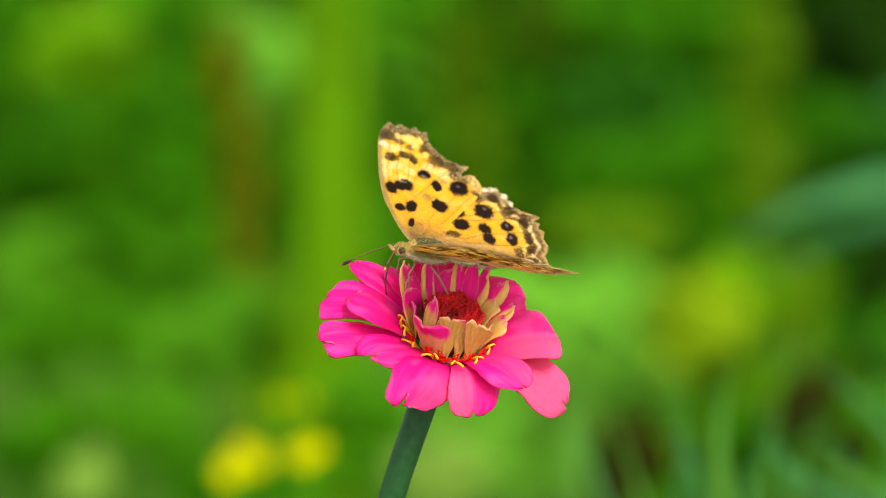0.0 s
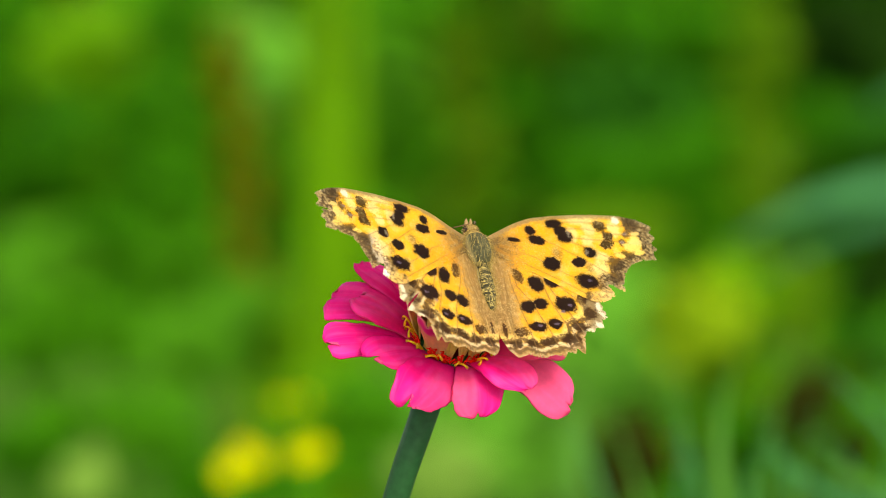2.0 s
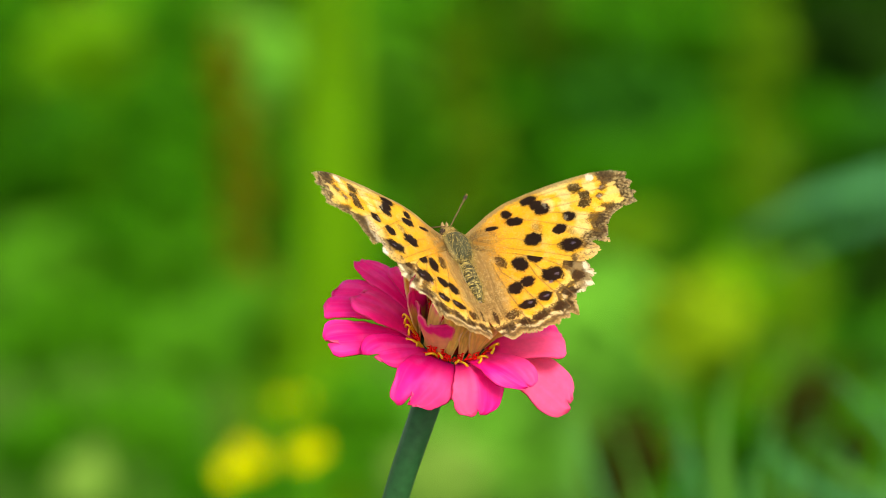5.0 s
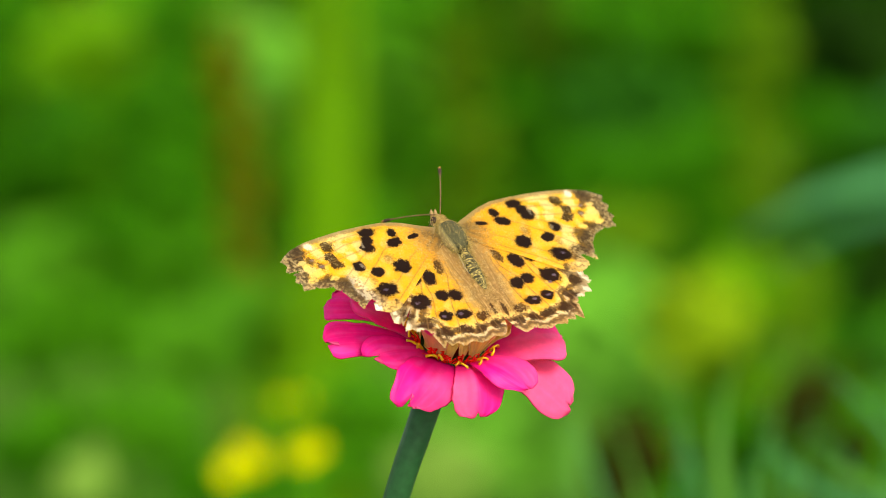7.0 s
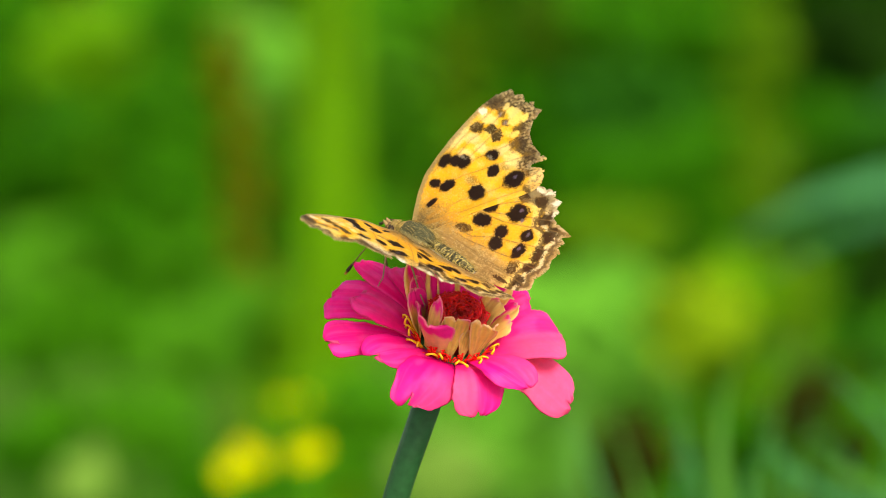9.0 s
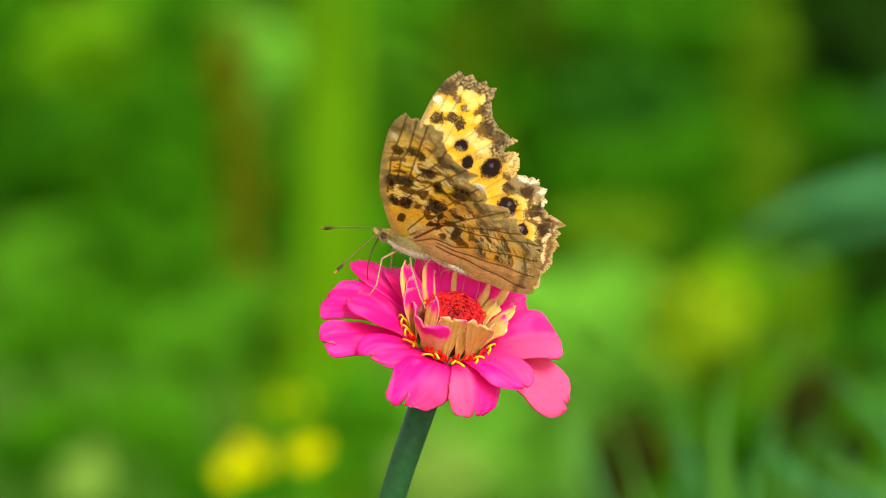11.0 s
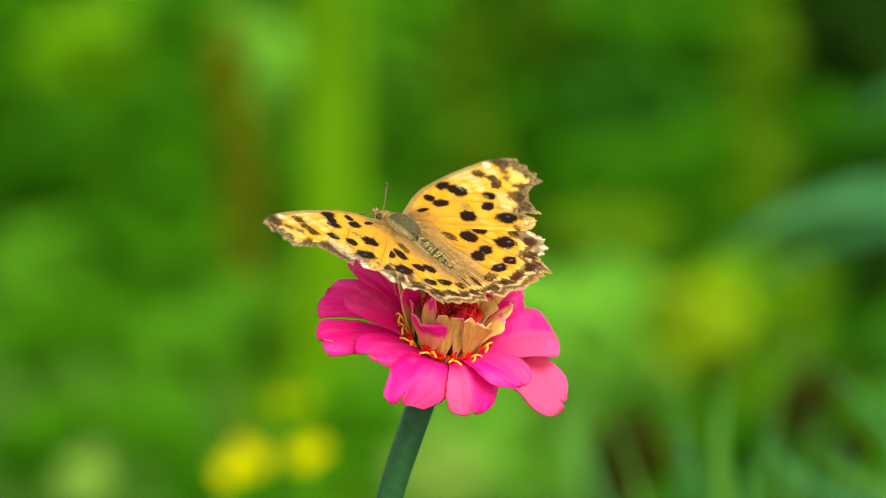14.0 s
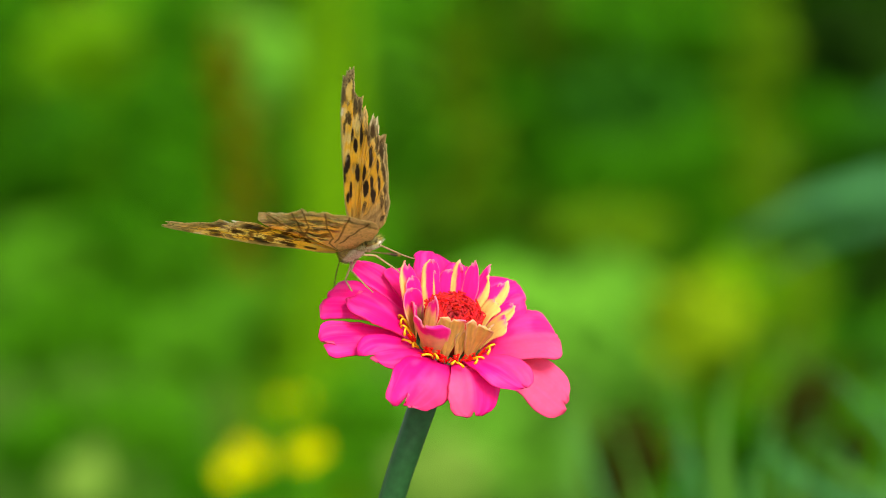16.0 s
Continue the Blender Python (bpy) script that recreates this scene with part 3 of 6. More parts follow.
def zinnia():
    thing = tagged(new("zinnia"), "magenta zinnia in full bloom on a green stem", "flower")
    thing.location = FLOWER_ROOT
    # stem and the green cup under the petals
    foot, neck = Vector((0, 0, -0.01)), in_flower(180, 0.7, -7)
    pts = [bezier(foot, neck + Vector((-0.066, 0.010, -0.19)), neck, k / 24) for k in range(25)]
    v, f, s = tube(pts, [0.0017 + 0.00008 * math.sin(k * 2.1) + (0.0007 * smoothstep(20, 24, k)) for k in range(25)], 14)
    c = np.tile(np.array((0.018, 0.074, 0.022)), (len(v), 1))
    part("stem", mesh_of("stem", v, f, STEM, pigment=c), thing, "smooth dark green stem")
    v, f, s = tube([in_flower(0, 0, h) for h in (-8, -6.5, -4.5, -2.5, -0.6, 0.4)], [0.0032, 0.0045, 0.0060, 0.0068, 0.0066, 0.0055], 20)
    part("calyx", mesh_of("calyx", v, f, STEM, pigment=np.tile(np.array((0.03, 0.09, 0.025)), (len(v), 1))), thing)
    for ring, (r, h) in enumerate(((5.2, -5.6), (6.3, -3.4), (6.9, -2.6))):
        for k in range(11):
            phi = 360 * (k + 0.5 * ring) / 11

            def at(q, w):
                return tuple(in_flower(phi, r + 0.9 * q, h + 2.4 * q - 0.3, 1.9 * w * math.sqrt(max(0.02, 1 - q * q))))

            v, f, sw = sheet(5, 4, at, 0.00035)
            c = blend(np.tile(np.array((0.03, 0.11, 0.03)), (len(v), 1)), (0.03, 0.02, 0.01), smoothstep(0.75, 1.0, sw[:, 0]))
            part("bract", mesh_of("bract", v, f, STEM, pigment=c), thing)
    # outer petals: angle, reach, height at the root, middle and tip, width, sideways bend, twist, cup, skew, bluntness, roundness, notch, share of salmon, its side
    outer = (
        (126.7, 15.1, 0.0, 5.2, 4.6, 8.2, 0.4, 0.23, -0.14, 0.03, 0.72, 2.4, (0.0, 0.05), 0.0, 0),
        (140.8, 20.4, 0.0, 4.7, 4.1, 5.7, 1.0, -0.04, -0.07, 0.03, 0.70, 2.1, (0.05, 0.04), 0.0, 0),
        (165.0, 21.2, 0.0, 5.2, 1.5, 9.3, 1.0, -0.16, -0.15, 0.04, 0.88, 3.0, (0.05, 0.06), 0.0, 0),
        (175.3, 16.8, 0.0, 5.6, 4.5, 10.9, -0.9, 0.21, -0.20, 0.10, 0.77, 2.1, (0.0, 0.05), 0.0, 0),
        (192.2, 21.3, -0.3, 0.9, -0.5, 6.6, 0.2, -0.43, 0.06, -0.02, 0.76, 2.8, (0.45, 0.13), 0.0, 0),
        (217.4, 15.5, 0.2, 2.2, 0.4, 7.8, -1.8, -0.23, 0.01, -0.09, 0.67, 2.0, (0.15, 0.13), 0.1, 1),
        (252.9, 16.8, 0.0, 2.0, -2.5, 10.7, -1.8, -0.69, -0.17, -0.05, 0.62, 2.9, (-0.24, 0.17), 0.35, 1),
        (296.7, 14.1, 0.0, 2.2, -4.2, 9.1, -0.8, 0.09, -0.05, 0.0, 0.75, 2.9, (-0.10, 0.05), 0.65, -1),
        (311.3, 16.4, 0.4, 4.7, 1.4, 7.0, 2.6, 0.40, 0.03, 0.01, 0.66, 2.1, (0.10, 0.05), 0.3, 1),
        (344.9, 22.0, -1.2, 2.2, -4.6, 9.2, 0.0, 0.40, -0.11, -0.03, 0.75, 2.3, (-0.08, 0.06), 0.75, 0),
        (3.8, 18.7, 0.0, 5.1, 1.7, 16.2, 3.8, -0.18, -0.05, -0.02, 0.75, 3.2, (0.05, 0.01), 0.65, -1),
        (23.1, 16.0, -0.5, 3.2, 0.0, 7.3, 2.2, 0.57, 0.04, -0.10, 0.76, 2.6, (0.0, 0.05), 0.2, 0),
        (60.0, 18.6, 0.0, 5.7, 3.5, 8.0, -2.6, 0.12, -0.30, 0.02, 0.72, 2.3, (0.0, 0.05), 0.0, 0),
        (44.0, 17.0, -0.2, 4.2, 3.2, 6.5, 0.0, 0.30, -0.20, 0.0, 0.75, 2.2, (0.0, 0.05), 0.1, 0),
        (82.0, 13.6, 0.0, 5.5, 6.2, 6.5, 0.0, 0.30, -0.20, 0.0, 0.75, 2.3, (0.0, 0.05), 0.0, 0),
        (104.0, 15.8, 0.0, 6.0, 6.2, 9.4, -0.6, 0.43, -0.07, -0.02, 0.71, 2.5, (0.0, 0.05), 0.0, 0),
    )
    for k, row in enumerate(outer):
        ray_petal(thing, *row, 11 + k)
    # inner petals: angle, reach, height at the middle and tip, width, bend, twist, cup, skew, bluntness, roundness, line of the pink, withering, reach of the blush
    inner = (
        (152.3, 10.2, 4.0, 10.6, 5.1, -0.7, -0.12, -0.17, 0.05, 0.66, 2.2, (1.0, -0.4, 0.66), 0.1, 0.16),
        (150.4, 8.8, 5.2, 8.7, 4.2, 0.1, -0.07, -0.21, 0.01, 0.69, 2.2, (1.0, -0.1, 0.35), 0.0, 0.16),
        (165.8, 8.0, 3.5, 8.4, 5.2, 0.5, -0.38, 0.06, 0.03, 0.6, 2.0, (1.0, -0.15, 0.62), 0.1, 0.16),
        (125.1, 8.9, 5.7, 10.5, 3.5, -0.5, -0.19, -0.28, 0.02, 0.72, 2.2, (0.8, -1.0, 0.0), 0.0, 0.16),
        (117.0, 8.0, 5.2, 8.8, 2.6, 0.3, -0.15, -0.6, 0.05, 0.74, 2.0, (0.6, -1.0, 0.35), 0.0, 0.16),
        (99.0, 8.4, 5.0, 8.6, 3.4, 0.0, 0.0, -0.3, 0.0, 0.72, 2.0, (0.3, -0.3, -0.1), 0.0, 0.16),
        (217.6, 5.2, 5.2, 10.3, 3.0, -0.3, -0.03, 0.15, 0.11, 0.72, 2.2, (1.0, 0.1, 0.86), 0.2, 0.16),
        (82.7, 8.5, 5.3, 9.8, 3.2, 0.7, -0.01, -0.45, 0.08, 0.66, 1.7, (0.9, -1.0, 0.35), 0.0, 0.16),
        (66.6, 8.6, 5.4, 10.8, 3.0, 1.2, 0.1, -0.3, -0.04, 0.66, 1.7, (0.6, -1.0, -0.3), 0.0, 0.16),
        (55.0, 9.6, 5.0, 9.8, 3.0, 0.5, -0.05, -0.35, 0.1, 0.66, 1.7, (0.8, 1.0, 0.3), 0.0, 0.16),
        (43.0, 10.6, 4.6, 8.6, 3.8, 0.0, 0.2, -0.35, -0.08, 0.7, 1.8, (0.8, 1.0, 0.35), 0.0, 0.16),
        (33.0, 8.2, 5.0, 6.6, 3.4, 0.0, 0.1, -0.35, 0.0, 0.86, 3.2, (1.0, 0.2, 1.05), 0.0, 0.16),
        (19.0, 10.4, 4.0, 7.2, 3.4, 0.3, 0.2, -0.25, 0.0, 0.74, 2.2, (0.9, 1.0, 0.7), 0.1, 0.16),
        (2.0, 8.7, 4.4, 6.3, 4.4, 0.0, 0.1, -0.3, 0.0, 0.85, 3.0, (1.0, 0.1, 0.95), 0.1, 0.16),
        (236.5, 9.2, 4.2, 8.3, 5.8, -0.4, 0.39, 0.75, -0.16, 0.72, 2.1, (1.0, 0.1, 0.66), 0.7, 0.75),
        (265.0, 6.4, 6.0, 9.7, 4.3, -0.3, 0.2, 0.22, -0.03, 0.92, 3.6, (1.0, 0.5, 1.35), 1.0, 0.16),
        (310.0, 6.7, 4.1, 9.4, 5.3, -1.2, -0.38, -0.21, -0.12, 0.97, 3.5, (1.0, 0.0, 1.3), 1.0, 0.16),
        (288.0, 5.2, 4.0, 6.8, 3.0, 0.0, 0.0, -0.3, 0.0, 0.8, 2.5, (1.0, 0.0, 1.3), 1.0, 0.16),
        (250.0, 5.4, 4.5, 8.6, 2.6, 0.0, 0.0, -0.3, 0.0, 0.8, 2.5, (1.0, 0.0, 1.2), 0.7, 0.16),
        (185.0, 6.6, 4.0, 7.0, 3.6, 0.0, 0.0, -0.3, 0.0, 0.8, 2.5, (1.0, 0.0, 0.6), 0.2, 0.16),
        (336.0, 6.4, 4.2, 6.6, 3.6, 0.0, 0.1, -0.2, 0.0, 0.85, 3.0, (1.0, 0.0, 1.3), 0.8, 0.16),
    )
    for k, row in enumerate(inner):
        inner_petal(thing, *row, 40 + k)
    # the red disc: a low dome set with many small pointed florets
    rng = random.Random(3)
    vs, fs = [tuple(in_flower(0, 0, 0.5))], []
    v, f, s = tube([in_flower(0, 0, h) for h in (-0.5, 3.6, 5.0, 5.2)], [0.0040, 0.0044, 0.0036, 0.0012], 20)
    vs, fs = [tuple(p) for p in v], list(f)
    col = [(0.35, 0.02, 0.01)] * len(vs)
    for k in range(760):
        r = 4.7 * math.sqrt((k + 0.5) / 760)
        phi = k * 137.508
        clump = fuzz((r * math.cos(radians(phi)) * 0.55, r * math.sin(radians(phi)) * 0.55, 5.0), 1.0)
        h = 4.9 + 1.5 * math.sin(min(1, r / 4.4) * 1.9) + 1.3 * clump + rng.uniform(-0.35, 0.35)
        b, m, t = in_flower(phi, r, h - 2.2), in_flower(phi + rng.uniform(-9, 9), r + 0.15, h - 0.2), in_flower(phi + rng.uniform(-30, 30), r + rng.uniform(-0.5, 0.6), h + rng.uniform(-0.1, 0.6))
        v, f, s = tube([b, m, t], [0.00014, 0.00021, 0.00013], 5)
        fs += [tuple(i + len(vs) for i in g) for g in f]
        vs += [tuple(p) for p in v]
        shade = rng.uniform(0.6, 1.0) * (0.5 + 0.5 * smoothstep(0.4, 2.0, r))
        col += [(RED[0] * shade, RED[1] + 0.015 * rng.random(), RED[2] + 0.03 * rng.random())] * len(v)
    part("disc", mesh_of("disc", vs, fs, PETAL, pigment=np.array(col)), thing, "crimson red disc of tiny pointed florets")
    # red fringes at the foot of the withered petals: a few thin curling threads each
    for phi in (241, 262, 283, 303, 322, 206):
        vs, fs = [], []
        for k in range(9):
            a = phi + rng.uniform(-8, 8)
            lift = rng.uniform(0.8, 2.6)
            pts = [in_flower(a, 5.9, 0.3), in_flower(a + rng.uniform(-3, 3), 6.5, 0.4 + 0.5 * lift), in_flower(a + rng.uniform(-6, 6), 6.7, 0.4 + lift), in_flower(a + rng.uniform(-9, 9), 6.9 + rng.uniform(-0.2, 0.5), 0.3 + lift * rng.uniform(0.8, 1.2))]
            v, f, s = tube(pts, [0.00016, 0.00017, 0.00015, 0.00007], 5)
            fs += [tuple(i + len(vs) for i in g) for g in f]
            vs += [tuple(p) for p in v]
        part("fringe", mesh_of("fringe", vs, fs, PETAL, pigment=np.tile(np.array(RED), (len(vs), 1))), thing, "small ragged red fringe")
    # yellow forked stamens round the disc, arching outwards and curling at the end
    for k, (phi, tall) in enumerate(((183, 3.6), (193, 2.8), (216, 2.0), (248, 2.2), (279, 1.9), (308, 2.3), (338, 2.6))):
        vs, fs = [], []
        for sgn in (-1, 1):
            turn = sgn * rng.uniform(3, 10)
            out = rng.uniform(1.7, 3.0)
            pts = []
            for n in range(9):
                q = n / 8
                pts.append(in_flower(phi + turn * q * q * 1.3, 5.7 + out * math.sin(1.75 * q), 0.2 + tall * math.sin(2.35 * q)))
            v, f, s = tube(pts, [0.00019 + 0.00003 * math.sin(2 * n) for n in range(8)] + [0.00024], 7)
            fs += [tuple(i + len(vs) for i in g) for g in f]
            vs += [tuple(p) for p in v]
        part("stamen", mesh_of("stamen", vs, fs, GOLD, pigment=np.tile(np.array((0.85, 0.45, 0.01)), (len(vs), 1))), thing, "forked curling yellow stamen")
    return thing


# ---- butterfly ----
# Wing shapes in millimetres: forwards along the body, outwards from its hinge. Outer margin: the stretch with teeth.
FORE_EDGE = ((1.6, 0.2), (3.0, 2.4), (4.6, 5.8), (5.8, 9.4), (6.2, 13), (6.3, 17), (6.1, 21), (5.8, 24.5), (5.0, 27.6), (3.4, 30.2), (2.3, 29.5), (1.2, 30.3), (-0.3, 29.3),
             (-1.4, 30.1), (-2.2, 29.2), (-3.4, 29.5), (-3.6, 27.0), (-4.7, 24.6), (-6.2, 23.4), (-8.2, 22.6), (-10.2, 22.2), (-8.9, 20.4), (-8.7, 19.6), (-11.0, 20.4),
             (-12.2, 18.0), (-11.9, 16.2), (-9.5, 12.6), (-6.6, 8.6), (-3.4, 4.2), (-0.8, 0.2))
FORE_OUTER = (8, 25)
HIND_EDGE = ((-0.5, 0.2), (-1.5, 4.4), (-4.6, 10.6), (-8.4, 15.6), (-11.6, 17.3), (-15.2, 18.0), (-15.9, 16.9), (-17.3, 16.9), (-17.2, 15.6), (-18.1, 15.0), (-17.9, 13.7),
             (-19.2, 13.1), (-22.5, 12.4), (-21.3, 11.3), (-22.3, 10.8), (-21.9, 9.6), (-22.9, 8.8), (-22.4, 7.1), (-23.0, 5.6), (-22.8, 4.2), (-22.2, 2.8), (-22.6, 1.0),
             (-21.2, -0.3), (-17.5, -1.3), (-12.0, -1.6), (-7.0, -1.4), (-3.0, -0.6))
HIND_OUTER = (4, 22)
# dark spots: place, half sizes, slant in degrees
FORE_SPOTS = ((-3.9, 11.0, 1.45, 1.55, 0), (-7.8, 16.2, 1.6, 1.85, 20), (-3.8, 15.7, 0.95, 1.25, 0), (1.6, 14.5, 1.2, 1.3, 0), (3.0, 13.9, 1.15, 1.05, 0), (4.4, 13.1, 1.05, 1.45, 0), (3.2, 8.8, 1.0, 0.85, -20),
              (1.2, 9.5, 1.0, 1.45, 15), (1.5, 5.5, 0.55, 1.15, 10), (-1.8, 18.1, 1.15, 1.1, 0))
FORE_MOTTLES = ((3.8, 21.1, 1.05, 1.0, 0), (1.4, 21.9, 1.1, 0.85, 0), (-0.2, 21.4, 0.8, 1.05, 0), (-4.3, 22.0, 1.3, 1.35, 0), (-7.2, 21.4, 1.5, 1.05, 20), (-2.4, 24.4, 0.8, 1.2, 0), (4.2, 26.6, 1.7, 1.2, 0), (1.9, 25.4, 0.9, 0.7, 0), (0.2, 24.3, 0.9, 0.6, 0))
HIND_SPOTS = ((-7.5, 10.1, 1.2, 1.35, 20), (-7.8, 7.3, 1.65, 1.2, -25), (-11.9, 7.1, 1.15, 1.25, 0), (-12.4, 4.9, 1.15, 1.35, 0), (-12.3, 11.4, 1.65, 1.9, 20),
              (-16.1, 8.7, 1.15, 1.25, 0), (-16.6, 5.6, 1.05, 1.55, 0))
HIND_MOTTLES = ((-17.6, 2.6, 0.85, 1.2, 0), (-14.4, 15.2, 1.1, 1.0, 30), (-17.2, 13.0, 1.0, 1.6, 25), (-19.4, 10.6, 0.95, 1.7, 10), (-19.7, 6.8, 0.85, 1.5, 0), (-19.9, 4.0, 0.9, 0.9, 0), (-20.0, 1.2, 0.8, 1.0, 0),
                (-11.3, 14.4, 1.3, 0.8, 35), (-6.0, 4.6, 1.5, 0.75, -10), (-17.0, -0.1, 1.2, 0.35, 0))
EYES = ((-7.7, 16.6), (-12.5, 12.1), (-13.8, 10.5), (-16.1, 9.0), (-16.4, 6.0), (0.1, 24.2), (1.9, 25.1))
FORE_VEINS = (((4.6, 10), (4.7, 18), (3.8, 24), (3.0, 30)), ((3.2, 13), (3.1, 18.3), (2.0, 22), (1.3, 29.5)), ((1.2, 13.5), (-0.1, 16.6), (-3.3, 21.5), (-4.2, 25)),
              ((2.4, 8), (0.1, 12.3), (-1.9, 14.6), (-5, 18.6), (-8, 22.4)), ((0.2, 3), (-2.6, 8.5), (-6.3, 13.0), (-10.5, 19)), ((-0.3, 2), (-5, 8), (-9, 13.5), (-11.5, 17)), ((1.2, 16), (0.6, 21), (-0.6, 29)))
HIND_VEINS = (((-1.2, 2.2), (-4, 6), (-9, 11.5), (-15.2, 17)), ((-2.2, 3.6), (-4.5, 7), (-6.3, 8.5), (-16.8, 12.6), (-18.5, 13.3)), ((-6.3, 8.3), (-8.8, 8.6), (-11.6, 8.9), (-16, 10.4), (-22.6, 12.7)), ((-1.4, 1.6), (-4.1, 3.7), (-8.1, 4.0), (-12.5, 6.0), (-21.8, 8.5)),
              ((-5, 3), (-10, 3.2), (-15.5, 3.9), (-22, 4.5)), ((-5, 2.2), (-12, 1.8), (-21, 1.0)))
WING_STEP = 0.135


def rounded(points, per=11):
    """A closed curve through the points. Returns it and the index of the point at which each place starts."""
    n, out = len(points), []
    p = [Vector(q) for q in points]
    for i in range(n):
        a, b, c, d = p[i - 1], p[i], p[(i + 1) % n], p[(i + 2) % n]
        for k in range(per):
            t = k / per
            out.append(0.5 * ((2 * b) + (c - a) * t + (2 * a - 5 * b + 4 * c - d) * t * t + (3 * b - a - 3 * c + d) * t ** 3) * 0.35 + (b + (c - b) * t) * 0.65)
    return np.array([tuple(q) for q in out]), np.repeat(np.arange(n), per)


def lattice_noise(p, scale, seed):
    return np.array([noise.noise(Vector((x * scale + seed * 7.1, y * scale - seed * 3.3, seed * 1.7))) for x, y in p])


def spot_mask(p, spots, wob, soft=0.16):
    f = np.full(len(p), 0.0)
    for v, u, a, b, ang in spots:
        c, s = math.cos(radians(ang)), math.sin(radians(ang))
        dx, dy = p[:, 0] - v, p[:, 1] - u
        q = np.sqrt(((dx * c + dy * s) / a) ** 2 + ((dy * c - dx * s) / b) ** 2) - wob * 0.42
        f = np.maximum(f, 1 - smoothstep(1.08 - soft, 1.08 + soft, q))
    return f


SLIT = ((0.75, 30.0), (0.6, 27.6), (0.25, 29.6))  # a tear near the tip of the left forewing
HIND_SLIT = ((-16.1, 16.75), (-13.0, 13.7), (-16.75, 16.65))  # a longer tear in the margin of the left hindwing


def wing_shape(fore, seed, torn=False):
    from mathutils.geometry import delaunay_2d_cdt
    lo, hi = FORE_OUTER if fore else HIND_OUTER
    line = FORE_EDGE if fore else HIND_EDGE
    if torn:
        line = line[:12] + SLIT + line[12:] if fore else line[:7] + HIND_SLIT + line[7:]
        hi += 3
    edge, owner = rounded(line)
    outer = (owner >= lo) & (owner < hi)
    rng = np.random.RandomState(seed)
    nxt = np.roll(edge, -1, 0) - np.roll(edge, 1, 0)
    nor = np.stack([nxt[:, 1], -nxt[:, 0]], 1) / (np.linalg.norm(nxt, axis=1, keepdims=True) + 1e-9)
    edge = edge + nor * ((rng.uniform(-0.07, 0.07, (len(edge), 1)) - 0.42 * (rng.uniform(0, 1, (len(edge), 1)) > 0.93)) * outer[:, None])
    lim = edge.min(0), edge.max(0)
    gx, gy = np.meshgrid(np.arange(lim[0][0], lim[1][0], WING_STEP), np.arange(lim[0][1], lim[1][1], WING_STEP * 0.87))
    gx[::2] += WING_STEP / 2
    pts = np.stack([gx.ravel(), gy.ravel()], 1)
    inside = np.zeros(len(pts), bool)
    for a, b in zip(edge, np.roll(edge, -1, 0)):
        hit = ((a[1] > pts[:, 1]) != (b[1] > pts[:, 1]))
        with np.errstate(divide="ignore", invalid="ignore"):
            x = (b[0] - a[0]) * (pts[:, 1] - a[1]) / (b[1] - a[1]) + a[0]
        inside ^= hit & (pts[:, 0] < x)
    pts = pts[inside]
    near = np.min(np.linalg.norm(pts[:, None] - edge[None], axis=2), axis=1)
    pts = pts[near > WING_STEP * 0.55]
    allp = np.concatenate([edge, pts])
    n = len(edge)
    vs, _, fs, _, _, _ = delaunay_2d_cdt([Vector(q) for q in allp], [], [list(range(n))], 1, 1e-7)
    p = np.array([tuple(q) for q in vs])
    margin = np.min(np.linalg.norm(p[:, None] - edge[outer][None], axis=2), axis=1)
    return p, [tuple(f) for f in fs], margin


def vein_distance(p, fore):
    d = np.full(len(p), 99.0)
    for line in FORE_VEINS if fore else HIND_VEINS:
        for a, b in zip(line, line[1:]):
            a, b = np.array(a, float), np.array(b, float)
            k = np.clip(((p - a) @ (b - a)) / ((b - a) @ (b - a)), 0, 1)
            d = np.minimum(d, np.linalg.norm(p - a - k[:, None] * (b - a), axis=1))
    return d


def vein_mask(p, fore, width):
    return 1 - smoothstep(width * 0.5, width, vein_distance(p, fore))


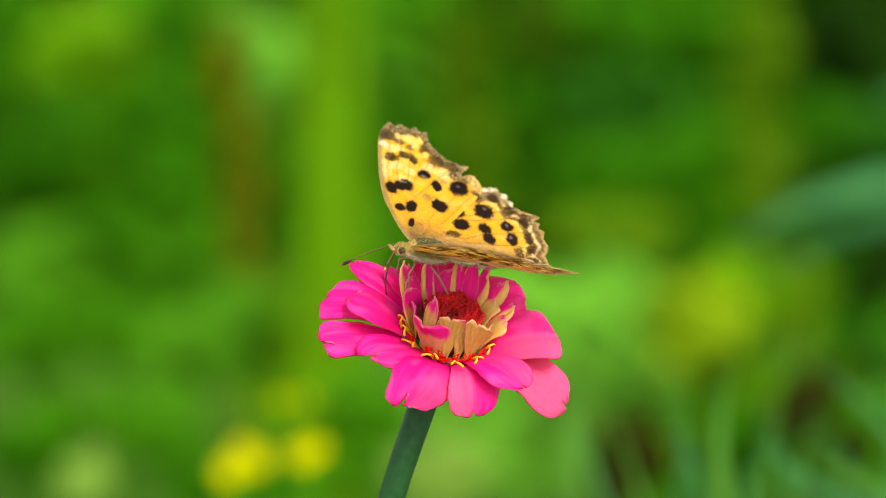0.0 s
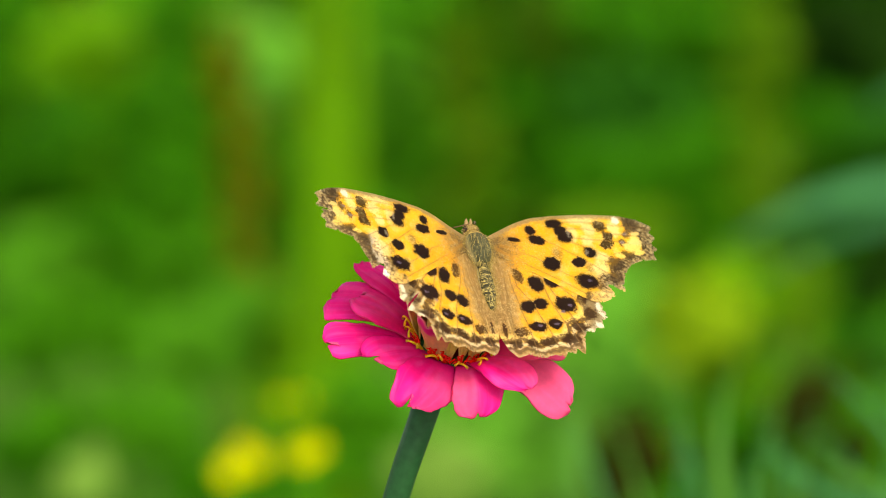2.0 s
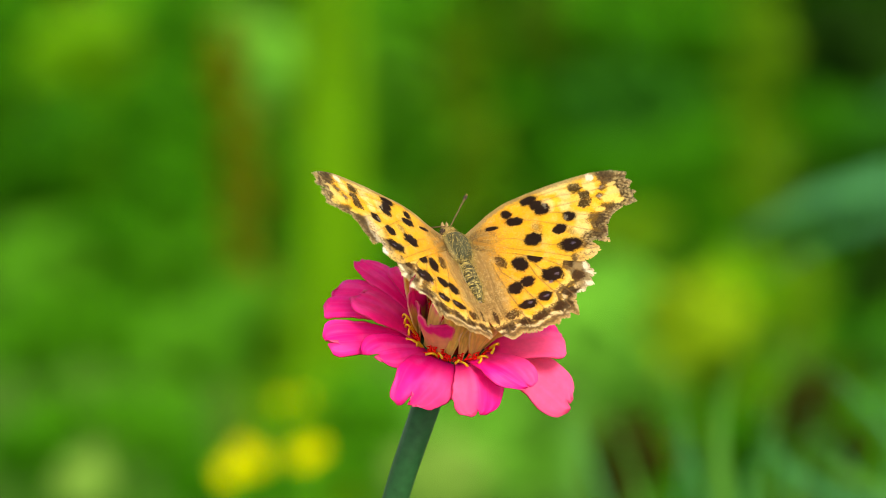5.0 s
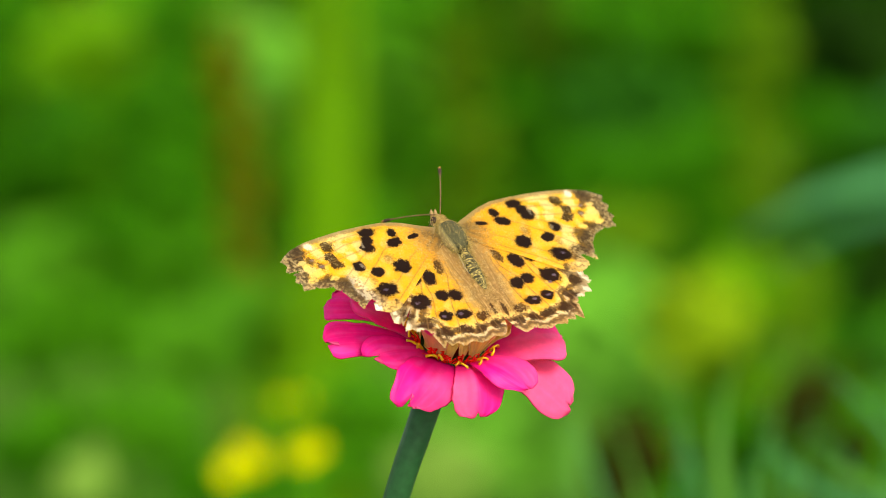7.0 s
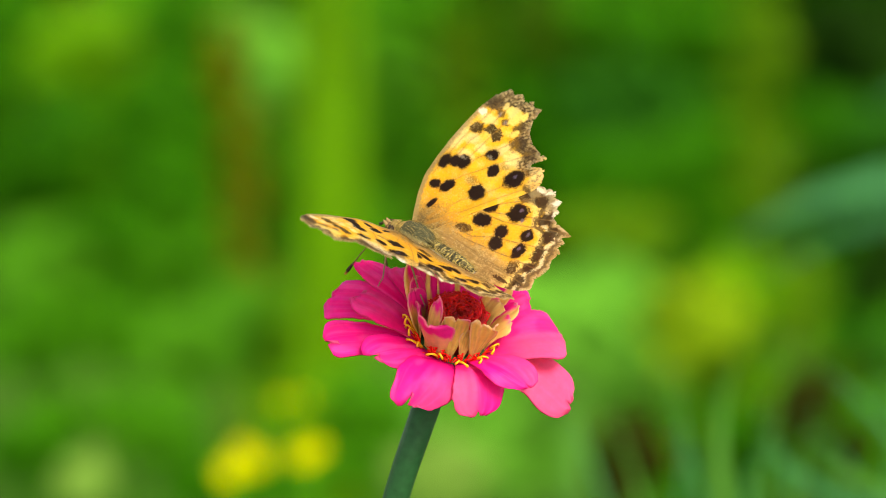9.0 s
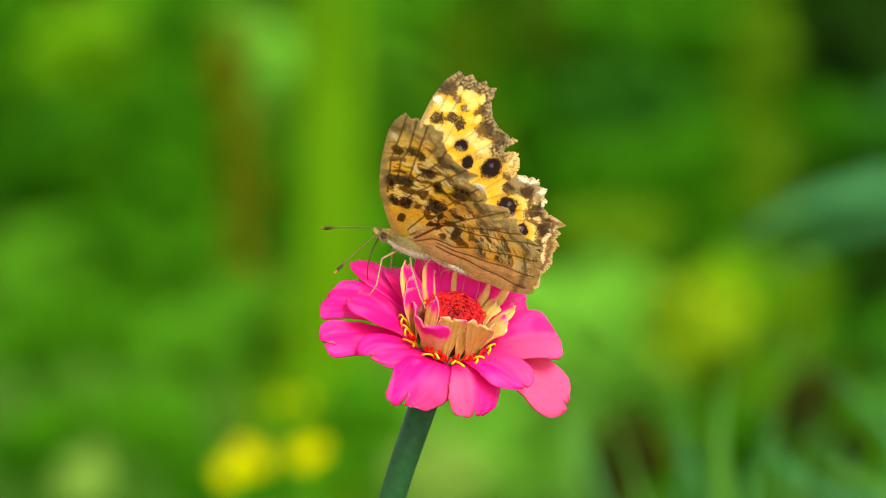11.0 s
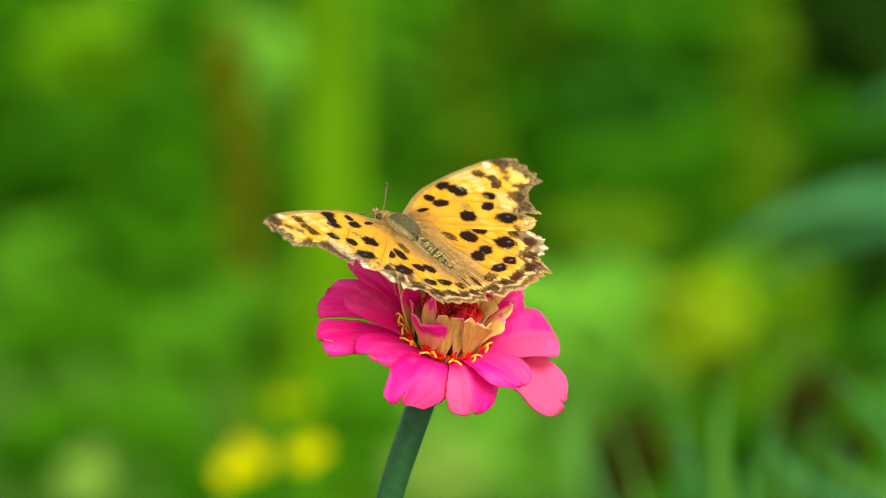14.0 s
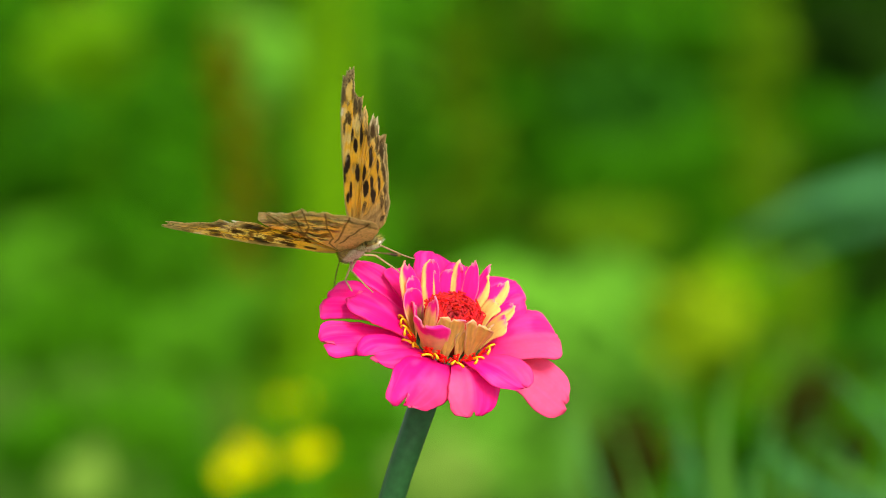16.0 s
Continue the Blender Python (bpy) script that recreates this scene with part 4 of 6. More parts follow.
def upper_pigment(p, margin, fore, seed):
    wob, fine, big, mid = lattice_noise(p, 1.3, seed), lattice_noise(p, 4.5, seed + 1), lattice_noise(p, 0.22, seed + 2), lattice_noise(p, 0.6, seed + 3)
    mott = lattice_noise(p, 2.3, seed + 7)
    scale = np.random.RandomState(seed).uniform(-1, 1, len(p))  # single scales, lighter and darker
    dust = 0.5 * fine + 0.35 * scale
    v, u = p[:, 0], p[:, 1]
    r = np.linalg.norm(p - np.array((0.0, 0.5)), axis=1)
    c = np.tile(np.array((0.95, 0.49, 0.024)), (len(p), 1))
    c = blend(c, (0.93, 0.39, 0.012), 0.6 * smoothstep(0.05, 0.5, big + 0.3 * mid) + 0.4 * smoothstep(14, 5, r))
    c = blend(c, (0.96, 0.60, 0.10), 0.6 * smoothstep(0.0, 0.45, mid + 0.2 * fine) * smoothstep(8, 14, r))
    c = blend(c, (0.60, 0.28, 0.03), 0.75 * smoothstep(0.1, 0.5, dust) * smoothstep(12, 5, r))
    c = blend(c, (0.24, 0.16, 0.065), 0.85 * smoothstep(7.4, 2.8, r + 3.8 * dust + 0.8 * wob))
    c = blend(c, (0.07, 0.050, 0.026), 0.8 * smoothstep(4.6, 2.2, r + 6.0 * dust))
    c = blend(c, (0.16, 0.095, 0.03), 0.7 * smoothstep(0.18, 0.34, dust + 0.15 * wob) * smoothstep(9.5, 4.0, r))
    d = vein_distance(p, fore)
    c = blend(c, (0.80, 0.33, 0.02), 0.3 * smoothstep(0.55, 0.1, d + 0.3 * dust))
    if fore:
        costa = np.interp(u, (0, 5.8, 9.4, 13, 17, 21, 24.5, 27.6, 31), (1.6, 4.6, 5.8, 6.2, 6.3, 6.1, 5.8, 5.0, 3.2)) - v
        pale = ((5.2, 17.9, 0.9, 2.2, 0), (0.6, 18.2, 1.0, 0.8, 0), (2.0, 15.9, 1.3, 0.7, 0), (-2.6, 19.7, 0.9, 1.6, 30), (-5.4, 19.2, 1.8, 1.3, 30), (3.0, 19.0, 1.2, 1.0, 0), (-10.6, 18.9, 1.0, 1.4, 0), (3.2, 23.4, 1.6, 0.8, 0))
        c = blend(c, (0.96, 0.77, 0.34), 0.62 * spot_mask(p, pale, wob + 1.5 * dust, 0.4))
        c = blend(c, (0.30, 0.20, 0.08), 0.9 * smoothstep(1.1, 0.55, costa + 0.5 * dust + 0.2 * wob))
        c = blend(c, (0.34, 0.23, 0.09), 0.8 * smoothstep(0.5, 0.2, costa + 0.3 * dust))
        far = u - np.interp(v, (-3.4, -1.8, 0.5, 2.5, 6), (28.2, 27.9, 27.0, 25.7, 25.3))
        c = blend(c, (0.19, 0.135, 0.07), 0.92 * smoothstep(-0.2, 0.5, far + 0.7 * wob + 0.9 * dust))
        band = smoothstep(2.1, 1.3, margin + 0.9 * mid + 0.9 * dust)
        c = blend(c, (0.19, 0.125, 0.055), 0.94 * band * smoothstep(-10.6, -9.3, v))
        c = blend(c, (0.78, 0.50, 0.17), 0.55 * band * smoothstep(-8.8, -10.2, v))
        c = blend(c, (0.12, 0.07, 0.03), 0.7 * band * smoothstep(-8.8, -10.2, v) * smoothstep(0.05, 0.3, mott + 0.7 * dust))
        c = blend(c, (0.52, 0.39, 0.19), 0.6 * smoothstep(0.05, 0.35, dust + 0.5 * wob) * smoothstep(1.7, 0.9, margin))
        c = blend(c, (0.04, 0.024, 0.013), 0.85 * smoothstep(0.1, 0.3, lattice_noise(p, 0.8, seed + 6) + 0.5 * dust) * smoothstep(2.6, 2.0, margin) * smoothstep(0.5, 0.9, margin))
        edge = np.maximum(band, smoothstep(-0.2, 0.5, far + 0.7 * wob)) * smoothstep(-10.4, -9.2, v)
        c = blend(c, (0.035, 0.021, 0.012), 0.9 * edge * smoothstep(0.02, 0.22, mott + 0.35 * dust))
        c = blend(c, (0.60, 0.44, 0.20), 0.7 * edge * smoothstep(0.12, 0.35, -mott + 0.35 * dust))
        c = blend(c, (0.024, 0.014, 0.009), 0.95 * spot_mask(p, FORE_MOTTLES[:3], wob + 1.4 * dust, 0.12))
        c = blend(c, (0.055, 0.032, 0.017), 0.85 * spot_mask(p, FORE_MOTTLES[3:], 1.3 * wob + 2.4 * dust, 0.2))
        c = blend(c, (0.96, 0.64, 0.14), spot_mask(p, ((0.8, 26.6, 0.85, 0.75, 0), (-0.85, 25.7, 0.8, 1.25, 10), (-1.9, 26.9, 0.5, 0.8, 0), (-2.6, 23.4, 0.5, 0.7, 0)), wob + dust))
        c = blend(c, (0.10, 0.06, 0.03), 0.6 * spot_mask(p, ((-5.1, 17.2, 0.7, 0.5, 0), (-1.8, 12.3, 0.9, 0.7, 0)), 4.0 * dust, 0.3))
    else:
        hair = np.array([0.6 * noise.noise(Vector((a * 0.5 + b * 0.25, b * 4.0, 2.0))) + 0.6 * noise.noise(Vector((a * 1.2, b * 2.0, 5.0))) for a, b in p])
        near = smoothstep(3.4, 1.0, u + 0.7 * wob + 1.0 * hair) * smoothstep(-21.5, -16, v)
        c = blend(c, (0.68, 0.42, 0.11), 0.8 * smoothstep(4.2, 2.0, u + wob) * smoothstep(-20, -14, v))
        c = blend(c, (0.36, 0.235, 0.085), 0.8 * near)
        c = blend(c, (0.13, 0.085, 0.032), 0.85 * near * smoothstep(0.0, 0.3, hair + 0.6 * dust))
        c = blend(c, (0.30, 0.18, 0.06), 0.6 * smoothstep(5.0, 2.6, u + 3.0 * dust + wob) * smoothstep(-19, -12, v))
        c = blend(c, (0.74, 0.54, 0.22), 0.5 * smoothstep(0.1, 0.5, -hair) * smoothstep(4.0, 2.0, u))
        c = blend(c, (0.97, 0.70, 0.20), 0.7 * smoothstep(0.9, 0.3, np.abs(margin - 2.9 - 0.4 * mid)))
        wave = 0.35 * np.sin(np.arctan2(u - 1.0, -v - 1.2) * 24) + 0.3 * mid
        rim = smoothstep(1.9, 1.3, margin + 0.6 * mid + 0.8 * dust)
        c = blend(c, (0.34, 0.22, 0.09), 0.85 * rim)
        c = blend(c, (0.09, 0.055, 0.027), 0.85 * smoothstep(0.05, 0.3, dust + 0.5 * wob) * smoothstep(2.5, 1.7, margin) * smoothstep(0.3, 0.7, margin))
        c = blend(c, (0.96, 0.78, 0.42), 0.75 * smoothstep(0.50, 0.20, np.abs(margin - 1.45 - wave) + 0.3 * dust) * smoothstep(15.5, 13, u))
        c = blend(c, (0.075, 0.040, 0.022), 0.9 * smoothstep(0.62, 0.34, np.abs(margin - 2.45 - wave) + 0.8 * dust + 0.5 * mott))
        c = blend(c, (0.10, 0.06, 0.03), 0.8 * smoothstep(0.34, 0.16, np.abs(margin - 0.72 - 0.5 * wave) + 0.5 * dust + 0.4 * mott))
        c = blend(c, (0.30, 0.22, 0.11), 0.85 * smoothstep(13.8, 15.4, u + 0.8 * wob + 1.2 * dust))
        c = blend(c, (0.042, 0.019, 0.009), 0.95 * spot_mask(p, HIND_MOTTLES, wob + 1.8 * dust, 0.12))
        c = blend(c, (0.93, 0.84, 0.62), 0.9 * spot_mask(p, ((-15.0, 17.5, 0.4, 1.1, 40), (-16.7, 16.3, 0.45, 1.0, 40), (-17.9, 14.4, 0.5, 0.6, 0), (-13.0, 16.9, 0.9, 0.4, 0)), wob + 1.6 * dust, 0.3))
    c = blend(c, (0.24, 0.13, 0.04), (0.6 if fore else 0.8) * smoothstep(0.13, 0.05, d + 0.05 * scale) * smoothstep(4, 8, r))
    spots = FORE_SPOTS if fore else HIND_SPOTS
    c = blend(c, (0.55, 0.24, 0.02), 0.35 * spot_mask(p, tuple((a, b, e + 0.25, f + 0.25, g) for a, b, e, f, g in spots), wob + 1.2 * dust, 0.3))
    m = spot_mask(p, spots, 0.5 * wob + 0.75 * dust - 0.12, 0.14)
    c = blend(c, (0.020, 0.010, 0.007), m)
    c = blend(c, (0.20, 0.15, 0.23), 0.6 * spot_mask(p, tuple((a, b, 0.24, 0.34, 0) for a, b in EYES), 2.6 * dust + 0.8 * wob, 0.4))
    if fore:
        c = blend(c, (0.97, 0.66, 0.20), 0.85 * spot_mask(p, ((2.0, 27.0, 0.45, 0.75, 0), (0.2, 26.5, 0.75, 1.0, 0)), wob + 0.9 * dust, 0.2))
        c = blend(c, (0.86, 0.78, 0.60), 0.9 * spot_mask(p, ((4.8, 24.2, 0.72, 0.62, 10),), 0.8 * wob + 1.2 * dust))
        c = blend(c, (0.60, 0.48, 0.33), 0.35 * spot_mask(p, ((-1.8, 17.5, 0.5, 0.25, 20), (2.4, 15.2, 0.7, 0.25, 0)), 3.5 * dust, 0.3))
    if fore and seed == 4:  # pale scales left at the torn corner
        c = blend(c, (0.92, 0.88, 0.78), 0.95 * spot_mask(p, ((-10.6, 20.2, 1.1, 0.7, 30),), wob + 0.8 * dust, 0.3))
    if fore and seed == 4:  # worn pale patch on the left forewing
        worn = spot_mask(p, ((-7.4, 20.0, 2.3, 1.0, 20), (-4.6, 20.4, 1.3, 0.8, 20)), wob + 1.8 * dust, 0.5)
        c = blend(c, (0.88, 0.74, 0.52), 0.55 * worn)
        c = blend(c, (0.20, 0.12, 0.06), 0.8 * worn * smoothstep(0.05, 0.25, mott + 0.6 * dust))
        c = blend(c, (0.10, 0.06, 0.03), 0.8 * smoothstep(2.6, 1.6, margin) * smoothstep(0.08, 0.28, mott + 0.7 * dust) * smoothstep(17, 19, u) * smoothstep(0, -3, v))
    fray = smoothstep(0.5, 0.2, margin + 0.3 * wob)
    c = blend(c, (0.72, 0.58, 0.36), (0.22 if fore else 0.5) * fray * smoothstep(-0.2, 0.2, mid + dust))
    c = blend(c, (0.50, 0.27, 0.04), 0.5 * (1 - m) * smoothstep(0.22, 0.45, dust + 0.2 * wob) * smoothstep(16, 8, r))
    c = blend(c, (0.97, 0.74, 0.30), 0.45 * smoothstep(0.25, 0.45, -dust + 0.3 * mid) * (1 - m) * smoothstep(2.4, 3.2, margin))
    c = blend(c, (0.25, 0.14, 0.03), 0.6 * (scale > 0.95) * (fine > 0.0) * (1 - m))
    c *= (1 + 0.10 * fine + 0.07 * scale + 0.06 * wob)[:, None]
    return np.clip(c, 0.004, 0.97)


def lower_pigment(p, margin, fore, seed):
    wob, fine, big = lattice_noise(p, 0.9, seed + 20), lattice_noise(p, 4.0, seed + 21), lattice_noise(p, 0.30, seed + 22)
    v, u = p[:, 0], p[:, 1]
    r = np.linalg.norm(p - np.array((0.0, 0.5)), axis=1)
    dust = 0.5 * fine + 0.35 * np.random.RandomState(seed + 40).uniform(-1, 1, len(p))
    c = np.tile(np.array((0.97, 0.58, 0.05) if fore else (0.97, 0.54, 0.10)), (len(p), 1))
    c = blend(c, (0.95, 0.42, 0.05), 0.7 * smoothstep(0.0, 0.5, big))
    c = blend(c, (0.97, 0.80, 0.40), 0.8 * smoothstep(0.0, 0.35, -big + 0.4 * wob))
    ang = np.arctan2(u - 0.5, v - (1.5 if fore else -0.5))
    along = lambda k, off: np.array([noise.noise(Vector((a * k, off + seed, 2.0))) for a in ang])
    # chocolate blocks between the veins, in rows round the wing's root
    for at, thick, off in (((9.0, 0.85, 3.0), (12.2, 0.8, 9.0), (15.6, 0.35, 14.0), (18.5, 0.5, 21.0)) if fore else ((7.6, 0.6, 4.0), (10.4, 0.95, 11.0), (13.4, 0.5, 17.0), (16.2, 0.4, 24.0), (18.6, 0.35, 28.0))):
        row = np.abs(r - at - 1.5 * along(5.0, off) - 0.25 * wob) - thick * (1 + 1.1 * along(9.0, off + 5))
        c = blend(c, (0.060, 0.018, 0.005), 0.96 * smoothstep(0.22, -0.12, row + 0.25 * dust) * smoothstep(-0.30, -0.12, along(6.0, off + 9)))
    worn = smoothstep(11.0, 14.0, r + 2.0 * wob) if not fore else smoothstep(17.0, 21.0, r + 2.0 * wob)
    fleck = np.array([noise.noise(Vector((a * 2.4, b * 8.0, 6.0 + seed))) for a, b in zip(r + 0.5 * wob, ang)])
    c = blend(c, (0.95, 0.62, 0.28), 0.6 * worn * smoothstep(-0.15, 0.15, fleck + 0.3 * dust))
    c = blend(c, (0.13, 0.036, 0.009), 0.85 * smoothstep(0.20, 0.32, fleck + 0.2 * dust) * smoothstep(6, 9, r))
    if fore:
        c = blend(c, (0.035, 0.014, 0.006), 0.92 * spot_mask(p, FORE_SPOTS + FORE_MOTTLES[:5], wob + 1.0 * dust, 0.2))
    if fore:
        c = blend(c, (0.66, 0.42, 0.17), 0.55 * smoothstep(23, 26, u + wob + dust))
        c = blend(c, (0.52, 0.34, 0.13), 0.7 * smoothstep(1.6, 0.7, np.interp(u, (0, 5.8, 13, 21, 27.6, 31), (1.6, 4.6, 6.2, 6.1, 5.0, 3.2)) - v + 0.6 * dust))
        c = blend(c, (0.85, 0.74, 0.52), 0.6 * spot_mask(p, ((4.6, 24.2, 0.6, 0.5, 10),), wob + dust))
    else:
        c = blend(c, (0.86, 0.46, 0.20), 0.9 * smoothstep(5.4, 3.4, u + 0.5 * wob))
        c = blend(c, (0.40, 0.22, 0.08), 0.5 * smoothstep(0.15, 0.45, lattice_noise(p * np.array((0.5, 2.2)), 1.0, seed + 30) + 0.3 * dust) * smoothstep(6.0, 3.0, u))
    c = blend(c, (0.66, 0.42, 0.16), 0.6 * smoothstep(2.2, 1.0, margin + wob + dust))
    c = blend(c, (0.18, 0.10, 0.04), 0.7 * smoothstep(0.5, 0.25, np.abs(margin - 1.9 - 0.5 * wob) + 0.5 * dust))
    c = blend(c, (0.11, 0.045, 0.015), 0.9 * vein_mask(p, fore, 0.22))
    fibre = np.array([noise.noise(Vector((a * 1.1, b * 40.0, 1.0))) for a, b in zip(r, ang)])
    c = blend(c, (0.45, 0.20, 0.05), 0.35 * smoothstep(0.1, 0.4, fibre))
    if fore and seed == 4:
        c = blend(c, (0.92, 0.88, 0.78), 0.95 * spot_mask(p, ((-10.4, 20.2, 1.6, 0.8, 30),), wob + 0.8 * dust, 0.3))
    c = c * (1 + 0.2 * fine)[:, None] * np.array((1.0, 0.92, 0.88))
    return np.clip(c, 0.004, 0.97)


def wing_mesh(fore, left, shape, seed):
    p, tris, margin = shape
    v, u = p[:, 0], p[:, 1]
    y = u.copy()
    z = 0.25 * np.sin(np.clip(u, 0, 30) / 30 * math.pi) - (0.0 if fore else 0.22) + 0.10 * np.sin(v * 1.1 + u * 0.3) + 0.13 * np.exp(-(vein_distance(p, fore) / 0.7) ** 2)
    top = np.stack([v, y, z], 1) * 0.001
    low = top - np.array((0, 0, 0.00006))
    verts = np.concatenate([top, low])
    if not left:
        verts[:, 1] *= -1
    k = len(top)
    flip = not left
    faces = []
    edges = set()
    for t in tris:
        a = t if not flip else tuple(reversed(t))
        faces.append(a)
        faces.append(tuple(k + i for i in reversed(a)))
        for e in zip(a, a[1:] + a[:1]):
            if (e[1], e[0]) in edges:
                edges.discard((e[1], e[0]))
            else:
                edges.add(e)
    faces += [(b, a, k + a, k + b) for a, b in edges]
    c = np.concatenate([upper_pigment(p, margin, fore, seed), lower_pigment(p, margin, fore, seed)])
    name = "forewing" if fore else "hindwing"
    return mesh_of(name, verts, faces, WING, pigment=c)


def furred(rings, sides, colours, hairs, length, seed, tone, tufts=0, belly=(0.52, 0.34, 0.19), bald=0.0):
    """A body of round rings (x, radius across, radius up, height), set with fine hairs."""
    rng = random.Random(seed)
    vs, fs, col = [], [], []
    for i, (x, a, b, z) in enumerate(rings):
        for k in range(sides):
            t = 2 * math.pi * k / sides
            vs.append((x, a * math.cos(t), z + b * math.sin(t)))
            col.append(colours(x, math.sin(t)))
    for i in range(len(rings) - 1):
        for k in range(sides):
            a, b = i * sides + k, i * sides + (k + 1) % sides
            fs.append((a, a + sides, b + sides, b))
    fs += [tuple(range(sides)), tuple(reversed(range((len(rings) - 1) * sides, len(rings) * sides)))]
    for _ in range(hairs):
        i = rng.randrange(len(rings) - 1)
        q = rng.random()
        x, a, b, z = (p * (1 - q) + o * q for p, o in zip(rings[i], rings[i + 1]))
        t = rng.uniform(0, 6.283)
        if math.sin(t) > 0.45 and rng.random() < bald:
            continue
        root = Vector((x, a * math.cos(t), z + b * math.sin(t)))
        out = Vector((-0.9 + rng.gauss(0, 0.3), 1.0 * math.cos(t), 1.0 * math.sin(t))).normalized()
        side = out.cross(Vector((rng.gauss(0, 1), rng.gauss(0, 1), rng.gauss(0, 1)))).normalized() * 0.022
        flank = abs(math.cos(t))
        ln = length * rng.uniform(0.4, 1.25) * (0.6 + 0.9 * flank) * (0.7 if math.sin(t) < -0.4 else 1)
        k = len(vs)
        vs += [tuple(root + side), tuple(root - side), tuple(root + out * ln)]
        fs.append((k, k + 1, k + 2))
        g = rng.choice((0.3, 0.5, 0.75, 1.0, 1.25, 1.45)) * (0.62 + 0.5 * flank)
        col += [tuple(min(1, w * g) for w in (tone if math.sin(t) > -0.2 else belly))] * 3
    for _ in range(tufts):
        i, q, t = rng.randrange(len(rings) - 2), rng.random(), rng.uniform(0.1, 3.04)
        x, a, b, z = (p * (1 - q) + o * q for p, o in zip(rings[i], rings[i + 1]))
        root = Vector((x, a * math.cos(t), z + b * math.sin(t)))
        bow = root + Vector((-0.9, 0.7 * math.cos(t) + rng.gauss(0, 0.25), 0.5 * math.sin(t)))
        end = bow + Vector((-rng.uniform(0.5, 1.7), 0.5 * math.cos(t) + rng.gauss(0, 0.3), -0.3))
        k = len(vs)
        side = Vector((0, 0.03, 0.015))
        vs += [tuple(root - side), tuple(root + side), tuple(bow + side), tuple(bow - side), tuple(end)]
        fs += [(k, k + 1, k + 2, k + 3), (k + 3, k + 2, k + 4)]
        g = rng.uniform(0.6, 1.1)
        col += [(0.46 * g, 0.33 * g, 0.09 * g)] * 5
    return [tuple(0.001 * w for w in p) for p in vs], fs, np.array(col)


